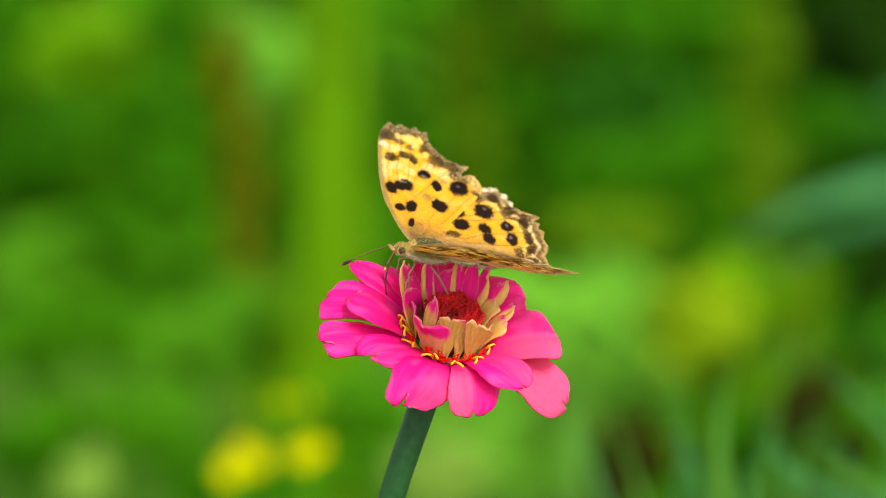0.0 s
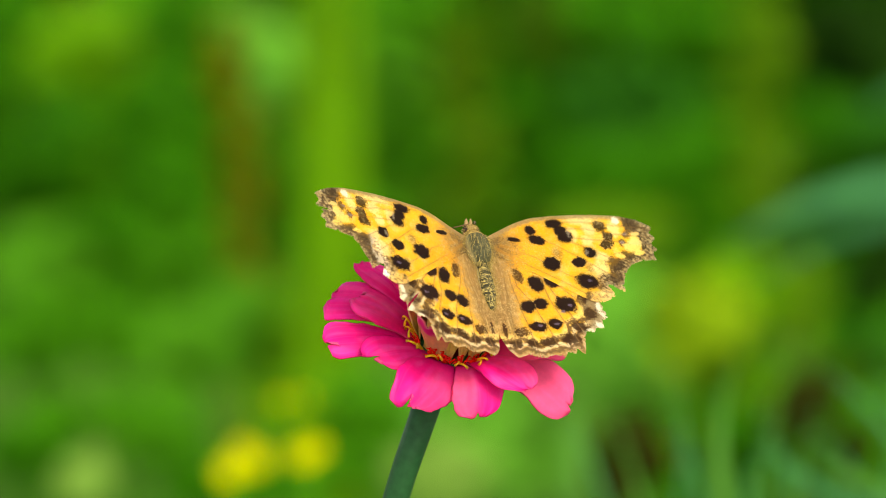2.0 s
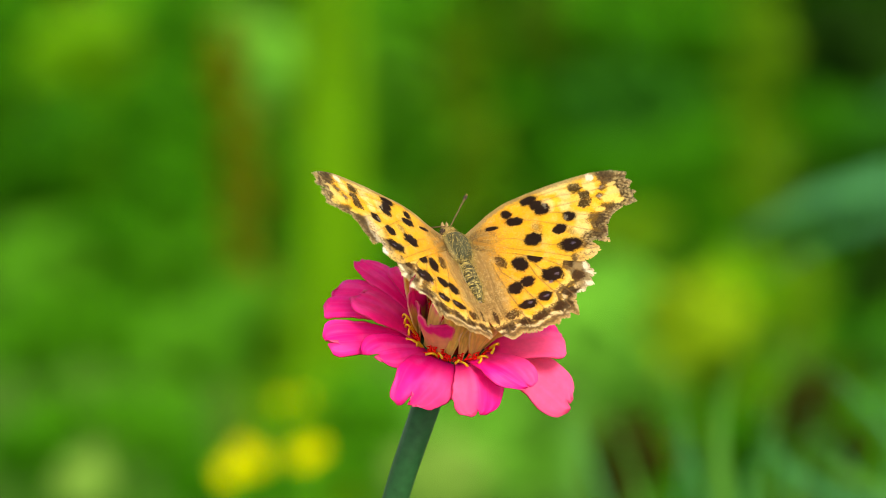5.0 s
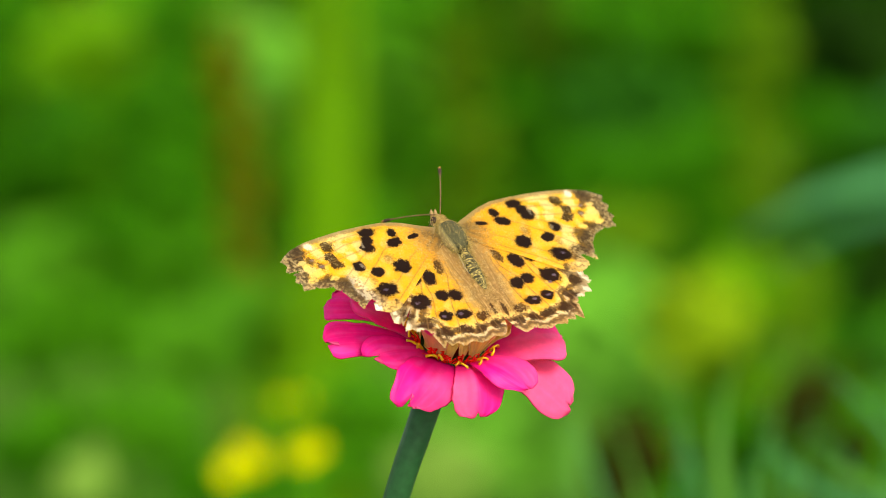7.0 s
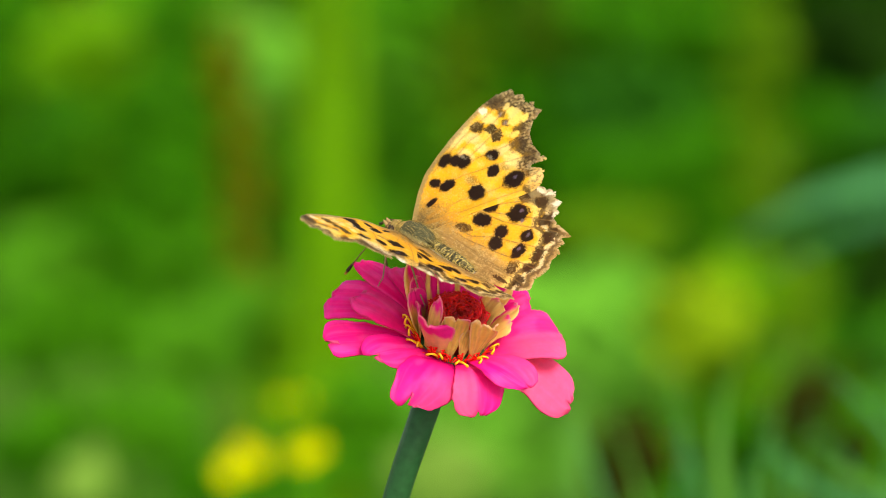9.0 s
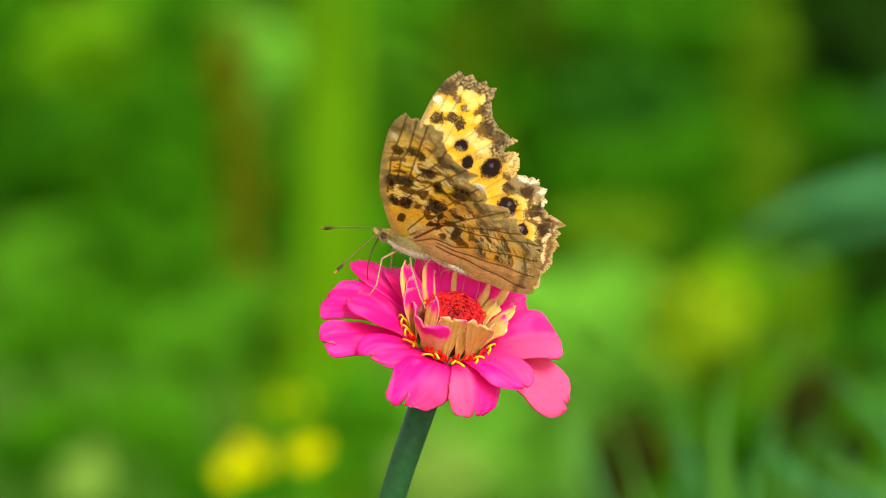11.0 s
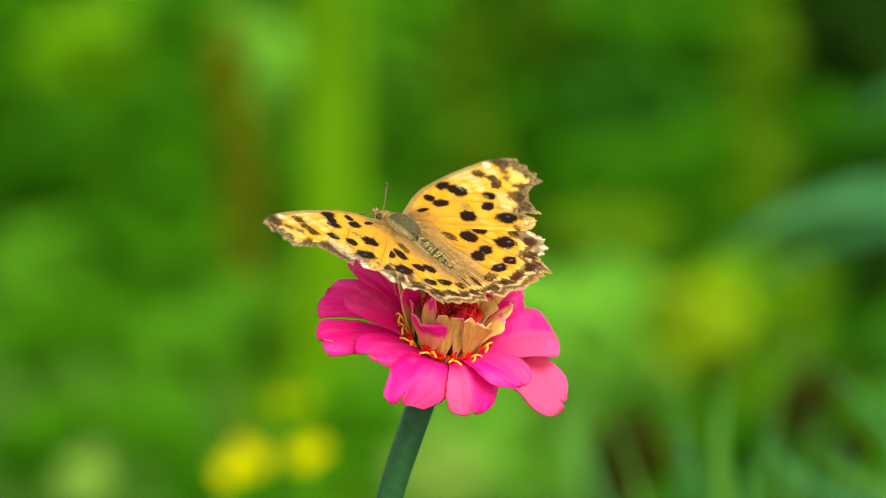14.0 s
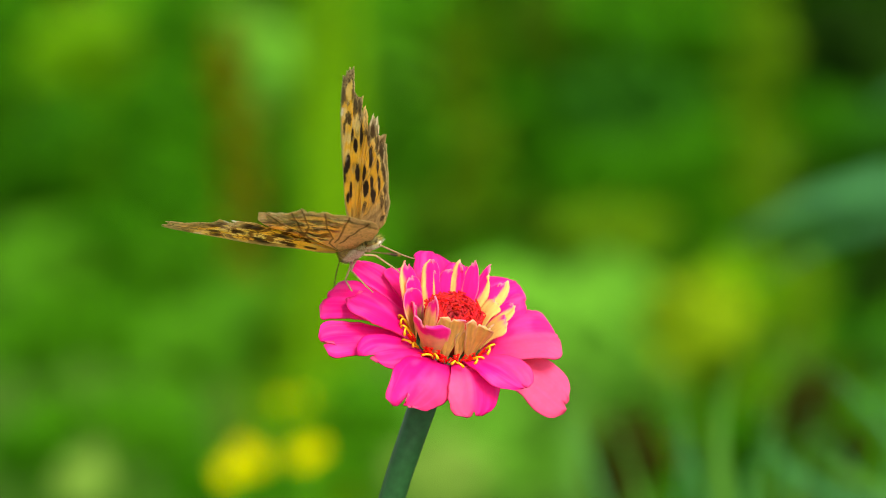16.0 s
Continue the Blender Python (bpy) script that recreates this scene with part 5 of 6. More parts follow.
def butterfly():
    thing = tagged(new("butterfly"), "orange-yellow butterfly with black spots and ragged wing edges", "butterfly")
    grey = random.Random(12)

    def back(x, up):
        """Slate back with a golden collar and pale flanks."""
        if up > 0.35:
            g = grey.uniform(0.75, 1.2)
            return (0.42 * g, 0.27 * g, 0.07 * g) if x > 1.9 else (0.30 * g, 0.24 * g, 0.10 * g) if up < 0.62 else (0.080 * g, 0.074 * g, 0.034 * g)
        return (0.30, 0.21, 0.09) if up > -0.3 else (0.72, 0.62, 0.50)

    hump = [(-4.2, 0.7, 0.8, -0.1), (-3.7, 1.3, 1.35, -0.1), (-2.8, 1.85, 1.8, -0.05), (-1.4, 2.2, 2.1, 0.0), (0.4, 2.25, 2.05, 0.0), (1.8, 1.9, 1.7, -0.1), (2.7, 1.35, 1.3, -0.25), (3.2, 0.9, 0.95, -0.35), (3.5, 0.5, 0.5, -0.4)]
    rings = []
    for a, b in zip(hump, hump[1:]):
        rings += [tuple(p + (q - p) * k / 4 for p, q in zip(a, b)) for k in range(4)]
    v, f, c = furred(rings + [hump[-1]], 28, back, 4200, 0.8, 1, (0.50, 0.37, 0.11), 190, (0.74, 0.58, 0.43), 0.62)
    part("thorax", mesh_of("thorax", v, f, BODY, pigment=c), thing, "slate-grey hairy thorax with golden flanks")
    seg = []
    for k in range(66):
        q = k / 3
        w = 1.15 * math.sin(min(1, 0.45 + q / 16) * 1.45) * (1 - max(0, (q - 12) / 10.5) ** 2.2) + 0.12
        w *= 1 - 0.07 * abs(math.sin(q * math.pi / 3))
        seg.append((-3.0 - 0.45 * q, w, w, 0.05 - 0.03 * q))
    speck = random.Random(7)

    def banded(x, up):
        """Dark bands dusted with gold above, pale cream below."""
        if up > 0.2:
            g = speck.random()
            dark = (0.055, 0.046, 0.020) if (-x * 0.74) % 1 < 0.62 else (0.13, 0.10, 0.04)
            return (0.46, 0.34, 0.10) if g > 0.80 else tuple(w * (0.7 + 0.7 * g) for w in dark)
        return (0.28, 0.09, 0.04) if up > -0.15 and x < -9.5 else (0.80, 0.70, 0.56)

    v, f, c = furred(seg, 28, banded, 3400, 0.62, 2, (0.50, 0.37, 0.11), 60, (0.76, 0.60, 0.44), 0.88)
    abdomen = part("abdomen", mesh_of("abdomen", v, f, BODY, pigment=c), thing, "slender dark abdomen dusted with gold, pale fringes")
    v, f, c = furred([(3.1, 0.6, 0.6, -0.5), (3.5, 1.1, 0.95, -0.5), (4.2, 1.2, 1.0, -0.5), (4.8, 0.85, 0.8, -0.6), (5.1, 0.3, 0.3, -0.7)], 14, lambda x, up: (0.30, 0.20, 0.06), 1100, 0.6, 3, (0.60, 0.40, 0.11))
    head = part("head", mesh_of("head", v, f, BODY, pigment=c), thing, "small hairy tawny head")
    antennae = []
    for sgn in (-1, 1):
        v, f, c = furred([(4.0 + 0.62 * math.cos(t), 0.62 * math.sin(t) + 0.02, 0.62 * math.sin(t) + 0.02, 0) for t in (math.pi, 2.6, 2.0, 1.57, 1.1, 0.5, 0.0)], 12, lambda x, up: (0.05, 0.03, 0.02), 0, 0, 4, (0, 0, 0))
        part("eye", mesh_of("eye", v, f, BODY, pigment=c), head, "dark brown round eye", pose(0, sgn * 0.00085, -0.0004))
        pts = [(0.0045, sgn * 0.0003, -0.0010), (0.0052, sgn * 0.00035, -0.0008), (0.0058, sgn * 0.0004, -0.0004), (0.0062, sgn * 0.0004, -0.0001)]
        v, f, s = tube(pts, [0.00035, 0.0004, 0.00028, 0.00006], 8)
        part("palp", mesh_of("palp", v, f, BODY, pigment=np.tile(np.array((0.32, 0.20, 0.08)), (len(v), 1))), head, "pointed tan palp")
        pts = [bezier((0, 0, 0), (0.0058, 0, 0.0006), (0.0118, 0, 0), k / 14) for k in range(15)]
        v, f, s = tube(pts, [0.00010] * 11 + [0.00014, 0.00026, 0.00031, 0.00017], 7)
        c = blend(np.tile(np.array((0.16, 0.09, 0.04)), (len(v), 1)), (0.05, 0.03, 0.02), smoothstep(0.75, 0.85, s))
        c = blend(c, (0.6, 0.3, 0.05), smoothstep(0.97, 1.0, s))
        antennae.append((part("antenna", mesh_of("antenna", v, f, BODY, pigment=c), head, "thin brown antenna with a dark club"), sgn))
    v, f, s = tube([bezier((0.0048, 0, -0.0012), (0.0058, 0, -0.0055), (0.0042, 0.0, -0.0088), k / 10) for k in range(11)], [0.00013] * 11, 6)
    part("proboscis", mesh_of("proboscis", v, f, BODY, pigment=np.tile(np.array((0.10, 0.05, 0.025)), (len(v), 1))), thing, "thin dark proboscis reaching down")
    legs = (((1.2, 1.2, -2.0), (2.6, 3.4, -3.4), (1.8, 4.4, -7.6), (2.3, 4.8, -9.6)), ((-1.4, 1.2, -2.1), (-2.6, 3.4, -3.0), (-5.6, 4.2, -6.6), (-7.4, 4.6, -8.2)))
    for sgn in (-1, 1):
        for chain in legs:
            pts = []
            for a, b in zip(chain, chain[1:]):
                pts += [Vector(a).lerp(Vector(b), k / 4) for k in range(4)]
            pts.append(Vector(chain[-1]))
            v, f, s = tube([(p.x * 0.001, sgn * p.y * 0.001, p.z * 0.001) for p in pts], [0.00020 - 0.000009 * k for k in range(13)], 7)
            part("leg", mesh_of("leg", v, f, BODY, pigment=np.tile(np.array((0.36, 0.24, 0.13)), (len(v), 1))), thing, "thin tan jointed leg")
    wings = []
    for fore in (True, False):
        for left in (True, False):
            me = wing_mesh(fore, left, wing_shape(fore, (4 if fore else 9) + left, left), 3 + left)
            wings.append((part("forewing" if fore else "hindwing", me, thing, "orange-yellow wing with black spots and ragged brown edge"), fore, left))
    return thing, wings, antennae, abdomen


# ---- building and moving ----
def body_pose(yaw, pitch, roll, x, y, z):
    """Yaw 0 heads away from the camera, 90 to its left; pitch lifts the head; roll lowers the right side. Degrees and metres."""
    y0, p0, r0 = radians(yaw), radians(pitch), radians(roll)
    f = Vector((-math.sin(y0) * math.cos(p0), math.cos(y0) * math.cos(p0), math.sin(p0)))
    l = Vector((-math.cos(y0), -math.sin(y0), 0))
    u = f.cross(l)
    l, u = l * math.cos(r0) + u * math.sin(r0), u * math.cos(r0) - l * math.sin(r0)
    m = Matrix((f, l, u)).transposed().to_4x4()
    m.translation = (x, y, z)
    return m


def wing_pose(fore, left, lift, sweep, twist=0.0):
    sgn = 1 if left else -1
    m = Matrix.Translation((0, sgn * 0.0012, 0)) @ Matrix.Rotation(radians(sgn * lift), 4, "X")
    m = m @ Matrix.Rotation(radians(twist if fore else 0.3 * twist), 4, "Y")
    if fore:
        m = m @ Matrix.Translation((0.002, 0, 0)) @ Matrix.Rotation(radians(-sgn * sweep), 4, "Z") @ Matrix.Translation((-0.002, 0, 0))
    return m


ARCHING = background()
grass_patch()
yellow_flowers()
ZINNIA = zinnia()
BUTTERFLY, WINGS, ANTENNAE, ABDOMEN = butterfly()


def motions():
    # the zinnia sways: seconds, millimetres to the right and up at the bloom
    sway = ((0, 0.3, -0.1), (0.5, 0.45, -0.1), (1, 0.35, -0.1), (1.5, 0.6, 0.0), (2, 1.0, -0.2), (2.5, 0.75, -0.25), (3, 1.1, 0.0), (3.5, 1.15, 0.15), (4, 1.1, 0.15), (6.5, 1.0, -0.05),
            (7, 1.05, -0.15), (7.5, 1.05, -0.1), (8, 1.15, -0.1), (8.5, 1.1, 0.0), (9, 1.05, 0.05), (11.5, 0.25, -0.05), (12, 0.1, 0.05), (12.5, 0.0, 0.1), (13, -0.05, 0.05), (13.5, -0.05, 0.35),
            (14, 0.0, 0.15), (14.5, 0.0, -0.35), (15, 0.15, -0.35), (15.5, 0.15, -0.35), (16, 0.35, -0.1))
    walk(ZINNIA, [(t, Matrix.Translation(FLOWER_ROOT + Vector((0, 0, up * 0.001))) @ Matrix.Rotation(dx * 0.001 / 0.85, 4, "Y")) for t, dx, up in sway])
    # the butterfly: seconds, yaw, pitch, roll, place, lift of the right and of the left wings, sweep of the right and of the left forewing
    rows = (
        (0.0, 106.1, 12.6, -10.9, -0.00309, 0.00197, 0.51440, 21.8, 23.5, -1.9, -1.9),
        (0.2, 104.8, 11.1, -19.3, -0.00482, 0.00257, 0.51446, 75.3, 74.0, 0.9, 1.6),
        (0.4, 118.2, 13.1, -1.6, -0.00071, 0.00211, 0.51435, 78.1, 77.9, 0.9, 0.9),
        (0.5, 90.9, 13.8, -16.5, -0.00237, 0.00217, 0.51532, 41.6, 49.8, -0.1, 5.6),
        (0.6, 85.5, 20.3, -11.8, -0.00358, 0.00172, 0.51348, 43.7, 35.5, 4.8, 5.1),
        (0.7, 84.4, 16.7, -11.2, -0.00284, 0.00161, 0.51342, 33.4, 26.7, 4.3, 4.8),
        (0.8, 82.9, 19.9, -10.8, -0.00265, 0.00148, 0.51337, 35.7, 27.1, 4.3, 4.9),
        (0.9, 82.6, 19.1, -13.4, -0.00202, 0.00145, 0.51429, 37.3, 29.9, 2.6, 3.0),
        (1.0, 74.7, 17.7, -17.8, -0.00096, 0.00136, 0.51571, 39.3, 41.4, 0.2, 1.7),
        (1.1, 73.0, 22.6, -17.0, -0.00135, 0.00154, 0.51627, 52.7, 53.5, 1.9, 2.9),
        (1.2, 64.5, 31.6, -13.2, -0.00007, 0.00169, 0.51710, 61.5, 67.5, 1.3, 1.6),
        (1.3, 52.4, 35.8, -9.7, 0.00110, 0.00170, 0.51709, 60.7, 64.5, 1.9, 2.5),
        (1.4, 43.6, 32.1, -1.0, 0.00209, 0.00156, 0.51597, 45.4, 54.1, 2.1, 2.2),
        (1.5, 34.7, 36.7, -5.5, 0.00363, 0.00133, 0.51536, 15.0, 41.9, 4.5, 4.5),
        (1.6, 24.7, 34.7, 9.1, 0.00421, 0.00319, 0.51557, 12.4, 14.0, -0.8, -1.3),
        (1.7, 25.2, 27.2, 7.8, 0.00523, 0.00270, 0.51519, 6.7, 7.8, 0.4, 0.5),
        (1.8, 23.0, 27.2, 8.7, 0.00610, 0.00243, 0.51492, 5.0, 6.5, 1.1, 1.3),
        (2.0, 15.9, 39.7, 13.3, 0.00555, 0.00214, 0.51483, 10.5, 10.5, 0.0, -0.1),
        (2.1, 18.3, 34.0, 10.7, 0.00593, 0.00197, 0.51435, 13.0, 21.2, 0.0, -0.1),
        (2.2, 10.7, 37.5, 0.7, 0.00639, 0.00182, 0.51429, 45.5, 45.5, 0.4, 0.5),
        (2.3, 18.4, 32.2, 9.1, 0.00583, 0.00155, 0.51332, 42.4, 48.3, -0.1, -0.1),
        (2.4, 21.6, 29.0, 12.8, 0.00494, 0.00122, 0.51312, 55.8, 58.8, 0.6, 0.5),
        (2.5, 19.7, 24.1, 20.8, 0.00403, -0.00052, 0.51393, 70.9, 48.5, 3.3, 2.3),
        (2.6, 20.3, 22.3, 11.0, 0.00431, 0.00123, 0.51348, 57.0, 56.7, 1.1, 1.0),
        (2.7, 18.1, 20.5, 9.7, 0.00469, 0.00153, 0.51344, 43.9, 47.1, 0.5, 0.5),
        (2.8, 15.3, 21.9, 8.3, 0.00510, 0.00172, 0.51363, 29.5, 36.2, 0.7, 0.6),
        (2.9, 8.5, 26.9, 0.7, 0.00546, 0.00186, 0.51431, 24.8, 24.8, 2.0, 2.2),
        (3.0, 5.0, 30.7, 16.5, 0.00592, 0.00534, 0.51402, 10.5, 5.4, -0.2, -0.2),
        (3.1, 8.9, 24.3, 13.2, 0.00638, 0.00373, 0.51384, 9.1, 12.7, -0.4, -0.6),
        (3.2, 9.1, 22.6, 11.3, 0.00607, 0.00271, 0.51411, 12.0, 21.6, -0.3, -0.5),
        (3.3, 4.4, 25.0, 0.5, 0.00503, 0.00199, 0.51511, 40.8, 40.8, 0.4, 0.5),
        (3.4, 10.4, 26.6, 10.4, 0.00398, 0.00209, 0.51467, 43.4, 49.6, 0.1, -0.0),
        (3.5, 14.6, 27.4, 17.4, 0.00331, 0.00592, 0.51458, 69.5, 51.7, 0.5, 2.1),
        (3.6, 14.5, 24.5, 9.8, 0.00323, 0.00224, 0.51483, 64.4, 65.1, 0.3, 0.3),
        (3.7, 17.1, 23.6, 7.6, 0.00345, 0.00220, 0.51422, 59.8, 61.5, -0.1, -0.2),
        (3.8, 19.1, 24.4, 6.7, 0.00358, 0.00222, 0.51375, 54.4, 55.3, -0.3, -0.4),
        (3.9, 18.3, 25.9, 7.8, 0.00376, 0.00237, 0.51394, 44.1, 45.2, -0.0, -0.0),
        (4.0, 16.0, 32.6, 11.2, 0.00378, 0.00264, 0.51424, 30.7, 26.3, 0.4, 0.2),
        (4.2, 15.3, 29.4, 13.5, 0.00361, 0.00314, 0.51397, 28.3, 22.3, -0.0, -0.2),
        (6.3, 34.8, 34.6, -3.8, 0.00059, 0.00312, 0.51639, 27.3, 24.3, 1.5, 1.3),
        (6.4, 32.6, 30.9, -2.0, 0.00125, 0.00360, 0.51620, 14.2, 10.5, -0.8, -0.9),
        (6.5, 34.5, 33.0, 3.9, 0.00084, 0.00463, 0.51621, 6.7, -11.4, -2.7, -3.0),
        (6.7, 32.4, 27.6, -0.8, 0.00205, 0.00395, 0.51601, 2.5, -1.5, -2.1, -2.2),
        (6.9, 33.6, 29.0, -0.5, 0.00222, 0.00393, 0.51607, 3.6, -0.8, -2.3, -2.5),
        (7.0, 35.0, 35.2, 3.8, 0.00125, 0.00442, 0.51640, 8.3, -9.5, -2.9, -2.8),
        (7.2, 35.4, 26.3, -1.3, 0.00154, 0.00354, 0.51578, 3.8, 1.5, -1.9, -2.0),
        (7.4, 38.6, 23.4, -4.4, 0.00119, 0.00319, 0.51538, 12.5, 9.8, -1.9, -2.1),
        (7.5, 42.6, 22.7, -4.7, -0.00045, 0.00334, 0.51545, 26.8, 14.3, -1.4, -1.6),
        (7.6, 51.3, 15.4, -7.9, -0.00081, 0.00267, 0.51549, 43.6, 37.7, -0.4, -0.4),
        (7.7, 54.2, 13.4, -6.0, -0.00090, 0.00223, 0.51549, 52.0, 50.8, -0.1, -0.2),
        (7.8, 53.5, 14.2, -5.5, -0.00081, 0.00188, 0.51562, 54.1, 52.8, -0.2, -0.2),
        (7.9, 52.8, 14.0, -5.4, -0.00104, 0.00147, 0.51549, 55.3, 53.7, -0.0, -0.0),
        (8.0, 51.6, 16.1, -5.7, -0.00127, 0.00089, 0.51527, 59.6, 53.9, 0.1, 2.1),
        (8.1, 53.4, 14.2, -6.7, -0.00130, 0.00134, 0.51569, 51.4, 48.5, 0.0, -0.0),
        (8.2, 52.6, 15.3, -7.2, -0.00111, 0.00162, 0.51612, 43.4, 41.1, -0.2, -0.3),
        (8.3, 53.6, 15.5, -7.8, -0.00121, 0.00177, 0.51629, 33.7, 30.1, -0.3, -0.3),
        (8.4, 51.7, 18.0, -7.1, -0.00139, 0.00186, 0.51640, 23.4, 14.7, -0.5, -0.5),
        (8.5, 52.2, 24.0, 2.3, -0.00168, 0.00189, 0.51634, 17.8, -11.9, -1.1, -1.2),
        (8.6, 50.3, 18.5, -6.1, -0.00041, 0.00187, 0.51615, 3.4, -3.6, -1.8, -2.0),
        (8.7, 49.9, 16.5, -8.0, -0.00075, 0.00187, 0.51628, 4.3, 0.2, -1.6, -1.7),
        (8.8, 53.9, 16.4, -8.0, -0.00230, 0.00186, 0.51658, 13.0, 5.8, -1.1, -1.1),
        (8.9, 53.7, 19.5, -0.8, -0.00414, 0.00179, 0.51680, 4.2, 4.1, -1.3, -1.3),
        (9.0, 55.8, 19.9, -14.1, -0.00475, 0.00249, 0.51689, 30.7, 27.6, -0.2, -0.2),
        (9.1, 61.0, 16.8, -13.4, -0.00495, 0.00160, 0.51743, 48.6, 46.3, -0.6, -0.7),
        (9.2, 62.9, 10.3, -15.8, -0.00597, 0.00053, 0.51735, 62.8, 55.6, -0.7, 0.4),
        (11.3, 76.7, 20.5, -0.0, -0.00551, 0.00145, 0.51575, 55.8, 55.8, 2.0, 2.0),
        (11.4, 75.8, 12.5, -19.8, -0.00538, 0.00164, 0.51528, 41.3, 28.7, 0.9, 0.8),
        (11.5, 72.8, 9.0, -29.4, -0.00526, 0.00165, 0.51411, 58.8, 49.2, 0.5, 0.6),
        (11.7, 74.6, -3.7, -24.1, -0.00704, 0.00176, 0.51432, 46.9, 39.5, 1.4, 1.5),
        (11.8, 78.1, -0.8, -22.1, -0.00698, 0.00181, 0.51463, 42.0, 34.5, 0.9, 0.9),
        (11.9, 82.1, -0.1, -18.9, -0.00677, 0.00176, 0.51437, 38.5, 38.3, 0.9, 0.9),
        (12.0, 83.3, -0.2, -25.7, -0.00641, 0.00164, 0.51421, 45.9, 39.3, 1.5, 2.4),
        (12.1, 88.4, 4.5, -20.0, -0.00642, 0.00178, 0.51436, 44.3, 43.2, 0.9, 0.9),
        (12.2, 93.2, 9.7, -22.7, -0.00648, 0.00183, 0.51438, 37.5, 29.8, 1.0, 1.0),
        (12.3, 98.4, 13.2, -24.6, -0.00584, 0.00184, 0.51418, 33.2, 23.6, 1.0, 1.0),
        (12.4, 94.9, 13.5, -23.9, -0.00570, 0.00185, 0.51398, 30.8, 25.8, 0.9, 0.9),
        (12.5, 95.7, 8.5, -28.0, -0.00564, 0.00185, 0.51387, 33.2, 25.0, 1.8, 1.8),
        (12.6, 94.8, 11.1, -22.6, -0.00626, 0.00199, 0.51454, 39.3, 32.8, 1.2, 1.2),
        (12.7, 90.8, 9.2, -18.5, -0.00730, 0.00211, 0.51505, 41.8, 35.8, 1.1, 1.1),
        (12.8, 81.9, 5.6, -14.3, -0.00817, 0.00224, 0.51547, 44.5, 41.9, 1.2, 1.2),
        (12.9, 75.8, 6.3, -13.2, -0.00861, 0.00241, 0.51558, 29.8, 27.6, 1.6, 1.6),
        (13.0, 75.6, 6.4, -15.6, -0.00891, 0.00271, 0.51564, 23.0, 21.5, 3.3, 3.2),
        (13.1, 69.8, 9.6, -14.9, -0.00891, 0.00221, 0.51637, 18.9, 13.9, 1.9, 2.0),
        (13.2, 62.3, 13.0, -8.0, -0.00839, 0.00211, 0.51654, 12.1, 8.9, 0.6, 0.5),
        (13.3, 57.9, 14.4, -0.2, -0.00913, 0.00207, 0.51691, 16.9, 16.9, 2.1, 2.1),
        (13.4, 58.0, 17.1, 1.4, -0.00747, 0.00147, 0.51758, 2.8, 3.2, -0.4, -0.6),
        (13.5, 57.9, 21.6, 3.3, -0.00748, 0.00075, 0.51878, -0.5, -0.3, -0.3, -0.1),
        (13.6, 57.7, 18.0, 2.6, -0.00665, 0.00144, 0.51838, 1.6, 2.8, -0.8, -0.9),
        (13.7, 58.1, 16.3, 1.3, -0.00674, 0.00195, 0.51830, 11.2, 10.9, -0.4, -0.4),
        (13.8, 57.3, 15.5, 1.2, -0.00713, 0.00240, 0.51825, 9.5, 9.4, 0.2, 0.2),
        (13.9, 54.7, 18.1, 1.7, -0.00702, 0.00295, 0.51807, 7.7, 7.5, 0.1, 0.1),
        (14.0, 48.9, 24.0, 3.0, -0.00702, 0.00381, 0.51795, 14.3, 4.6, 0.3, 0.2),
        (14.1, 44.8, 24.5, -9.8, -0.00596, 0.00462, 0.51752, 23.4, 30.1, 2.0, 1.5),
        (14.2, 43.5, 5.1, -0.5, -0.00665, 0.00211, 0.51725, 62.5, 62.4, 1.5, 1.5),
        (14.3, 26.8, -4.0, -6.3, -0.00642, 0.00170, 0.51579, 73.0, 69.2, 0.1, -3.9),
        (14.5, 41.2, -1.8, -10.8, -0.00954, 0.00112, 0.51766, 52.7, 63.6, 4.4, 1.9),
        (14.6, 47.3, 2.3, -7.7, -0.01065, 0.00146, 0.51664, 52.5, 43.2, 2.2, 1.9),
        (14.7, 48.8, 4.9, 0.1, -0.00995, 0.00198, 0.51825, 38.4, 38.5, 2.2, 2.2),
        (14.8, 51.8, 0.7, -8.0, -0.01238, 0.00192, 0.51614, 37.6, 30.2, -0.1, -0.5),
        (14.9, 54.5, -3.4, -8.2, -0.01336, 0.00184, 0.51483, 45.5, 44.5, 1.4, 1.4),
        (15.0, 56.0, -12.0, -12.3, -0.01244, 0.00192, 0.51546, 53.1, 53.3, 3.8, 2.4),
        (15.1, 56.4, -5.8, -11.7, -0.01329, 0.00174, 0.51459, 54.4, 50.9, 2.4, 2.7),
        (15.2, 56.0, -4.3, -12.8, -0.01330, 0.00173, 0.51497, 44.0, 39.4, 0.3, 0.3),
        (15.3, 53.3, -1.5, -13.0, -0.01326, 0.00164, 0.51518, 39.0, 34.2, -0.9, -1.3),
        (15.4, 43.8, -1.1, -12.5, -0.01173, 0.00156, 0.51696, 48.6, 44.2, -0.4, -0.8),
        (15.5, 43.3, 2.1, -16.9, -0.01086, 0.00415, 0.51704, 54.5, 58.8, -1.0, -1.3),
        (15.6, 30.2, -5.6, -6.6, -0.00879, 0.00151, 0.51694, 55.3, 55.4, -0.4, -2.8),
        (15.7, 28.2, 1.9, -2.8, -0.00997, 0.00168, 0.51731, 40.6, 41.3, 0.9, 0.2),
        (15.8, 27.8, 5.5, -0.7, -0.01222, 0.00176, 0.51835, 27.5, 27.4, 4.9, 4.9),
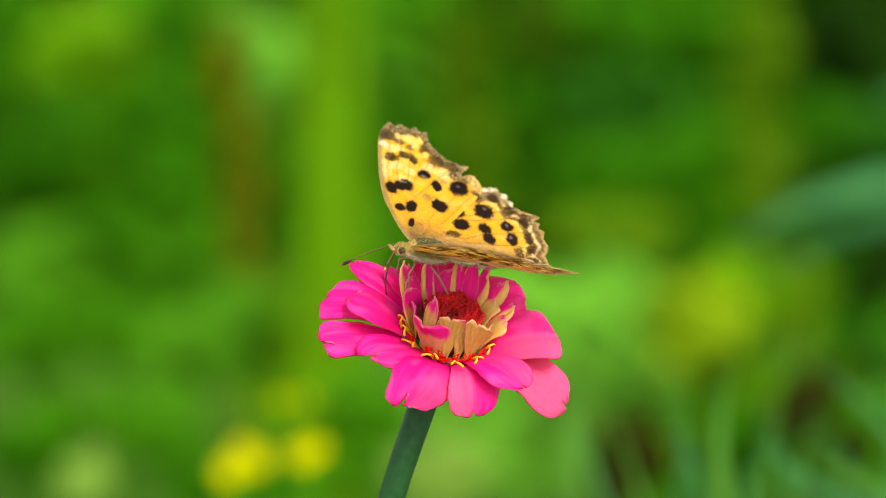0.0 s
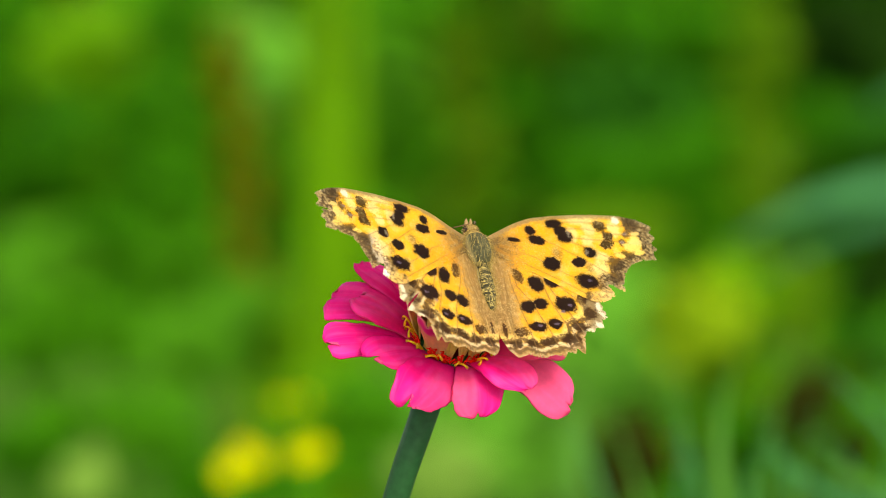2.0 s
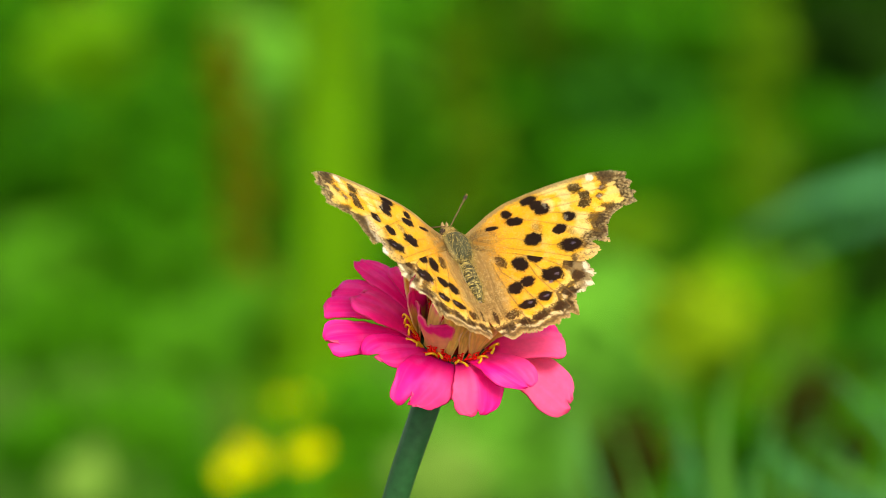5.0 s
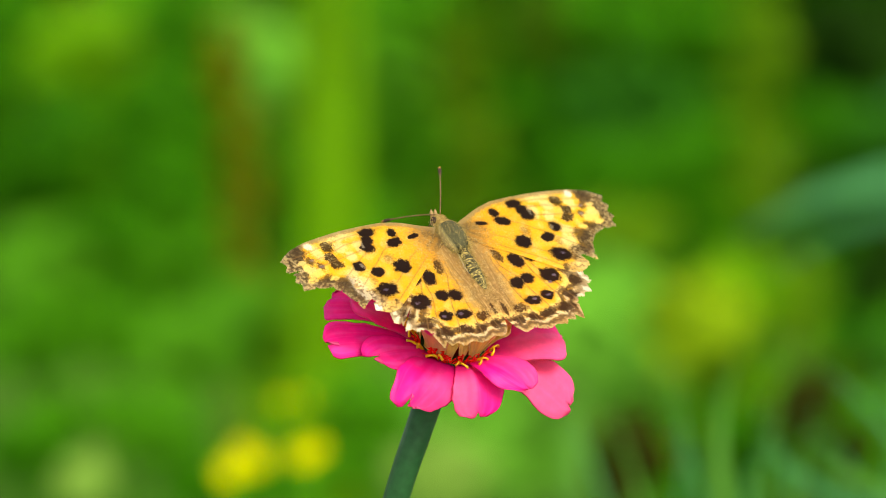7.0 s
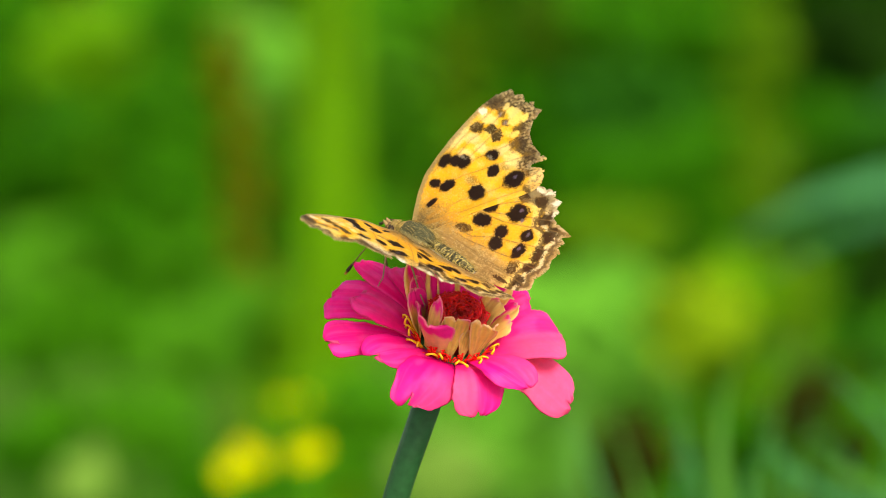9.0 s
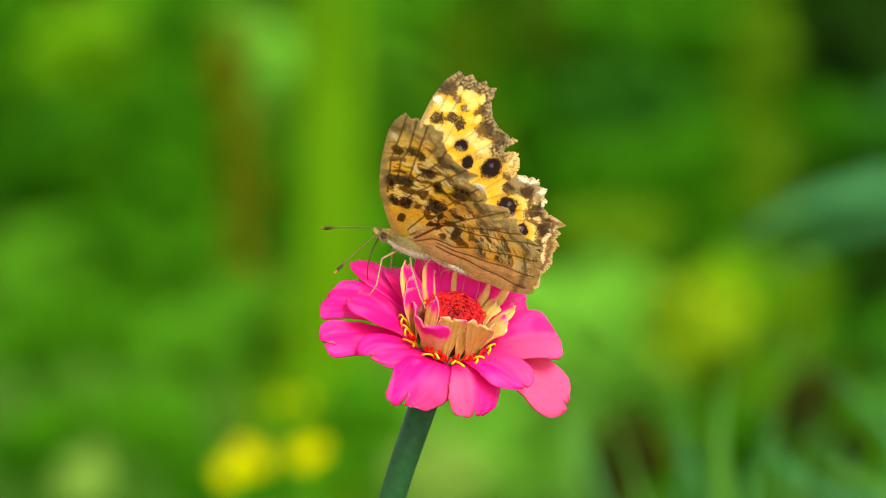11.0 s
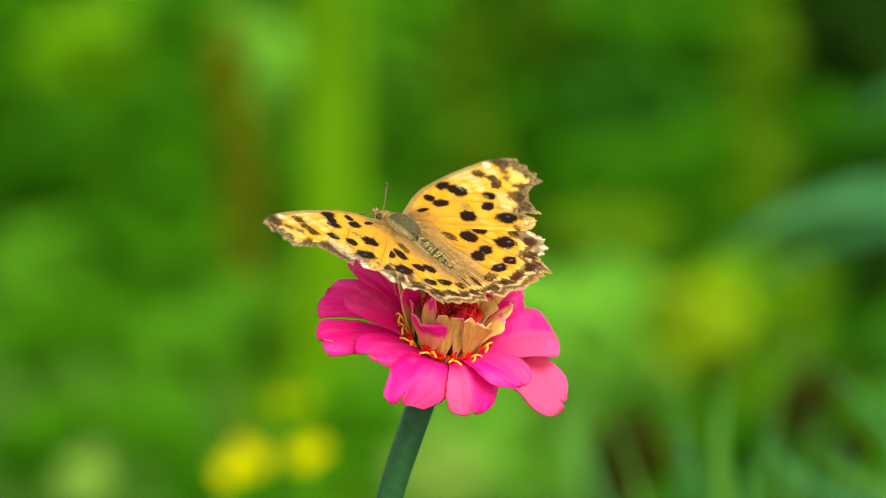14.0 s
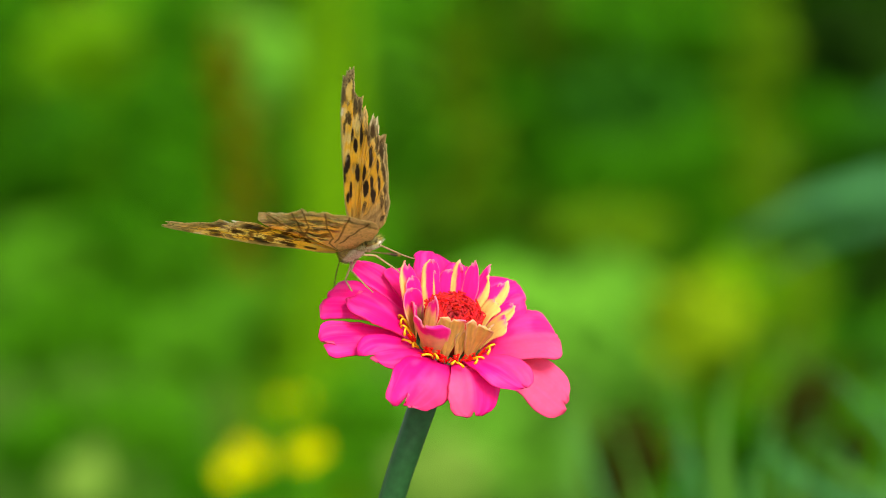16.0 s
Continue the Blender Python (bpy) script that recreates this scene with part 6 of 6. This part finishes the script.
        (15.9, 25.4, -1.6, -1.0, -0.01419, 0.00227, 0.51866, 35.5, 35.5, 3.7, 3.7),
        (16.0, 16.3, -25.7, -34.1, -0.01515, 0.00355, 0.51442, 51.2, 47.5, 1.5, 4.0),
    )
    walk(BUTTERFLY, [(r[0], body_pose(*r[1:7])) for r in rows])
    # the left wings lean back about their own length while they are held high
    lean_at, lean = zip((0.0, 0), (2.1, 0), (2.3, -6), (2.5, -8.5), (2.7, -6), (2.9, 0), (3.2, 0), (3.4, -6), (3.5, -9.5), (3.7, -8), (3.9, -4), (4.0, 0),
                        (14.1, 0), (14.3, -8), (14.5, -10), (14.8, -8), (15.0, -7), (15.3, -7), (15.5, -10), (15.7, -6), (15.9, -4), (16.0, -6))
    for ob, fore, left in WINGS:
        walk(ob, [(r[0], wing_pose(fore, left, r[8] if left else r[7], r[10] if left else r[9], float(np.interp(r[0], lean_at, lean)) if left else 0.0)) for r in rows])

    # the abdomen hangs lower at the last turn: seconds, degrees
    walk(ABDOMEN, [(t, Matrix.Translation((-0.003, 0, 0)) @ Matrix.Rotation(radians(-a), 4, "Y") @ Matrix.Translation((0.003, 0, 0))) for t, a in ((0, 0), (8, 0), (15.7, 0), (15.9, 3), (16, 12))])
    # the long arching leaf dips in the breeze: seconds, degrees
    dip = ((0, -0.9), (1.5, -0.7), (3, -0.8), (4, -1.0), (6.5, -1.1), (7.5, -1.3), (9, -1.0), (11.5, -0.8), (12.5, -0.1), (13, 0.7), (13.5, 0.9), (14, -0.3), (14.5, -1.5), (15.2, -1.2), (16, -0.9))
    walk(ARCHING, [(t, Matrix.Translation((0.60, 1.05, SOIL_Z)) @ Matrix.Rotation(radians(-a), 4, "Y")) for t, a in dip])
    # the antennae: seconds, turn outwards to the left and lift, in degrees
    feel = {-1: ((0, -45, -41), (0.2, -48, -20), (0.5, -52, 1), (1, -51, 5), (1.5, -60, -16), (1.8, -50, -34), (2, -36, -41), (2.4, -57, -14), (3, -58, -6), (3.6, -50, -10), (4, -41, -4), (6.5, -32, -9), (7, -29, 2), (7.5, -44, -29), (8, -29, -19), (8.5, -48, -23), (9, -42, -39),
                 (11.5, -15, -14), (12, -22, -2), (12.5, -8, -13), (12.8, -11, -14), (13.0, 0, -75), (13.5, 0, -70), (14, -50, -2), (14.5, -36, -47), (15, -70, -24), (15.5, -48, -53), (16, -60, -30)),
            1: ((0, 66, -3), (0.3, 70, -24), (0.5, 74, -33), (1, 75, -20), (1.5, 67, -45), (2.5, 58, -59), (3.5, 65, -60), (4, 50, -50), (6.5, 20, -48), (7, 20, -48), (8, 16, -58), (9, 60, -55), (11.5, 70, -30), (12.5, 76, -15), (13, 72, -32), (14, 40, -35), (14.5, 27, -32), (14.8, -10, -44), (15, -48, -47), (15.25, -5, -52), (15.5, 35, -50), (16, 10, -20))}
    for ob, sgn in ANTENNAE:
        walk(ob, [(t, Matrix.Translation((0.0047, sgn * 0.0005, 0.0002)) @ Matrix.Rotation(radians(a), 4, "Z") @ Matrix.Rotation(radians(-e), 4, "Y")) for t, a, e in feel[sgn]])


motions()
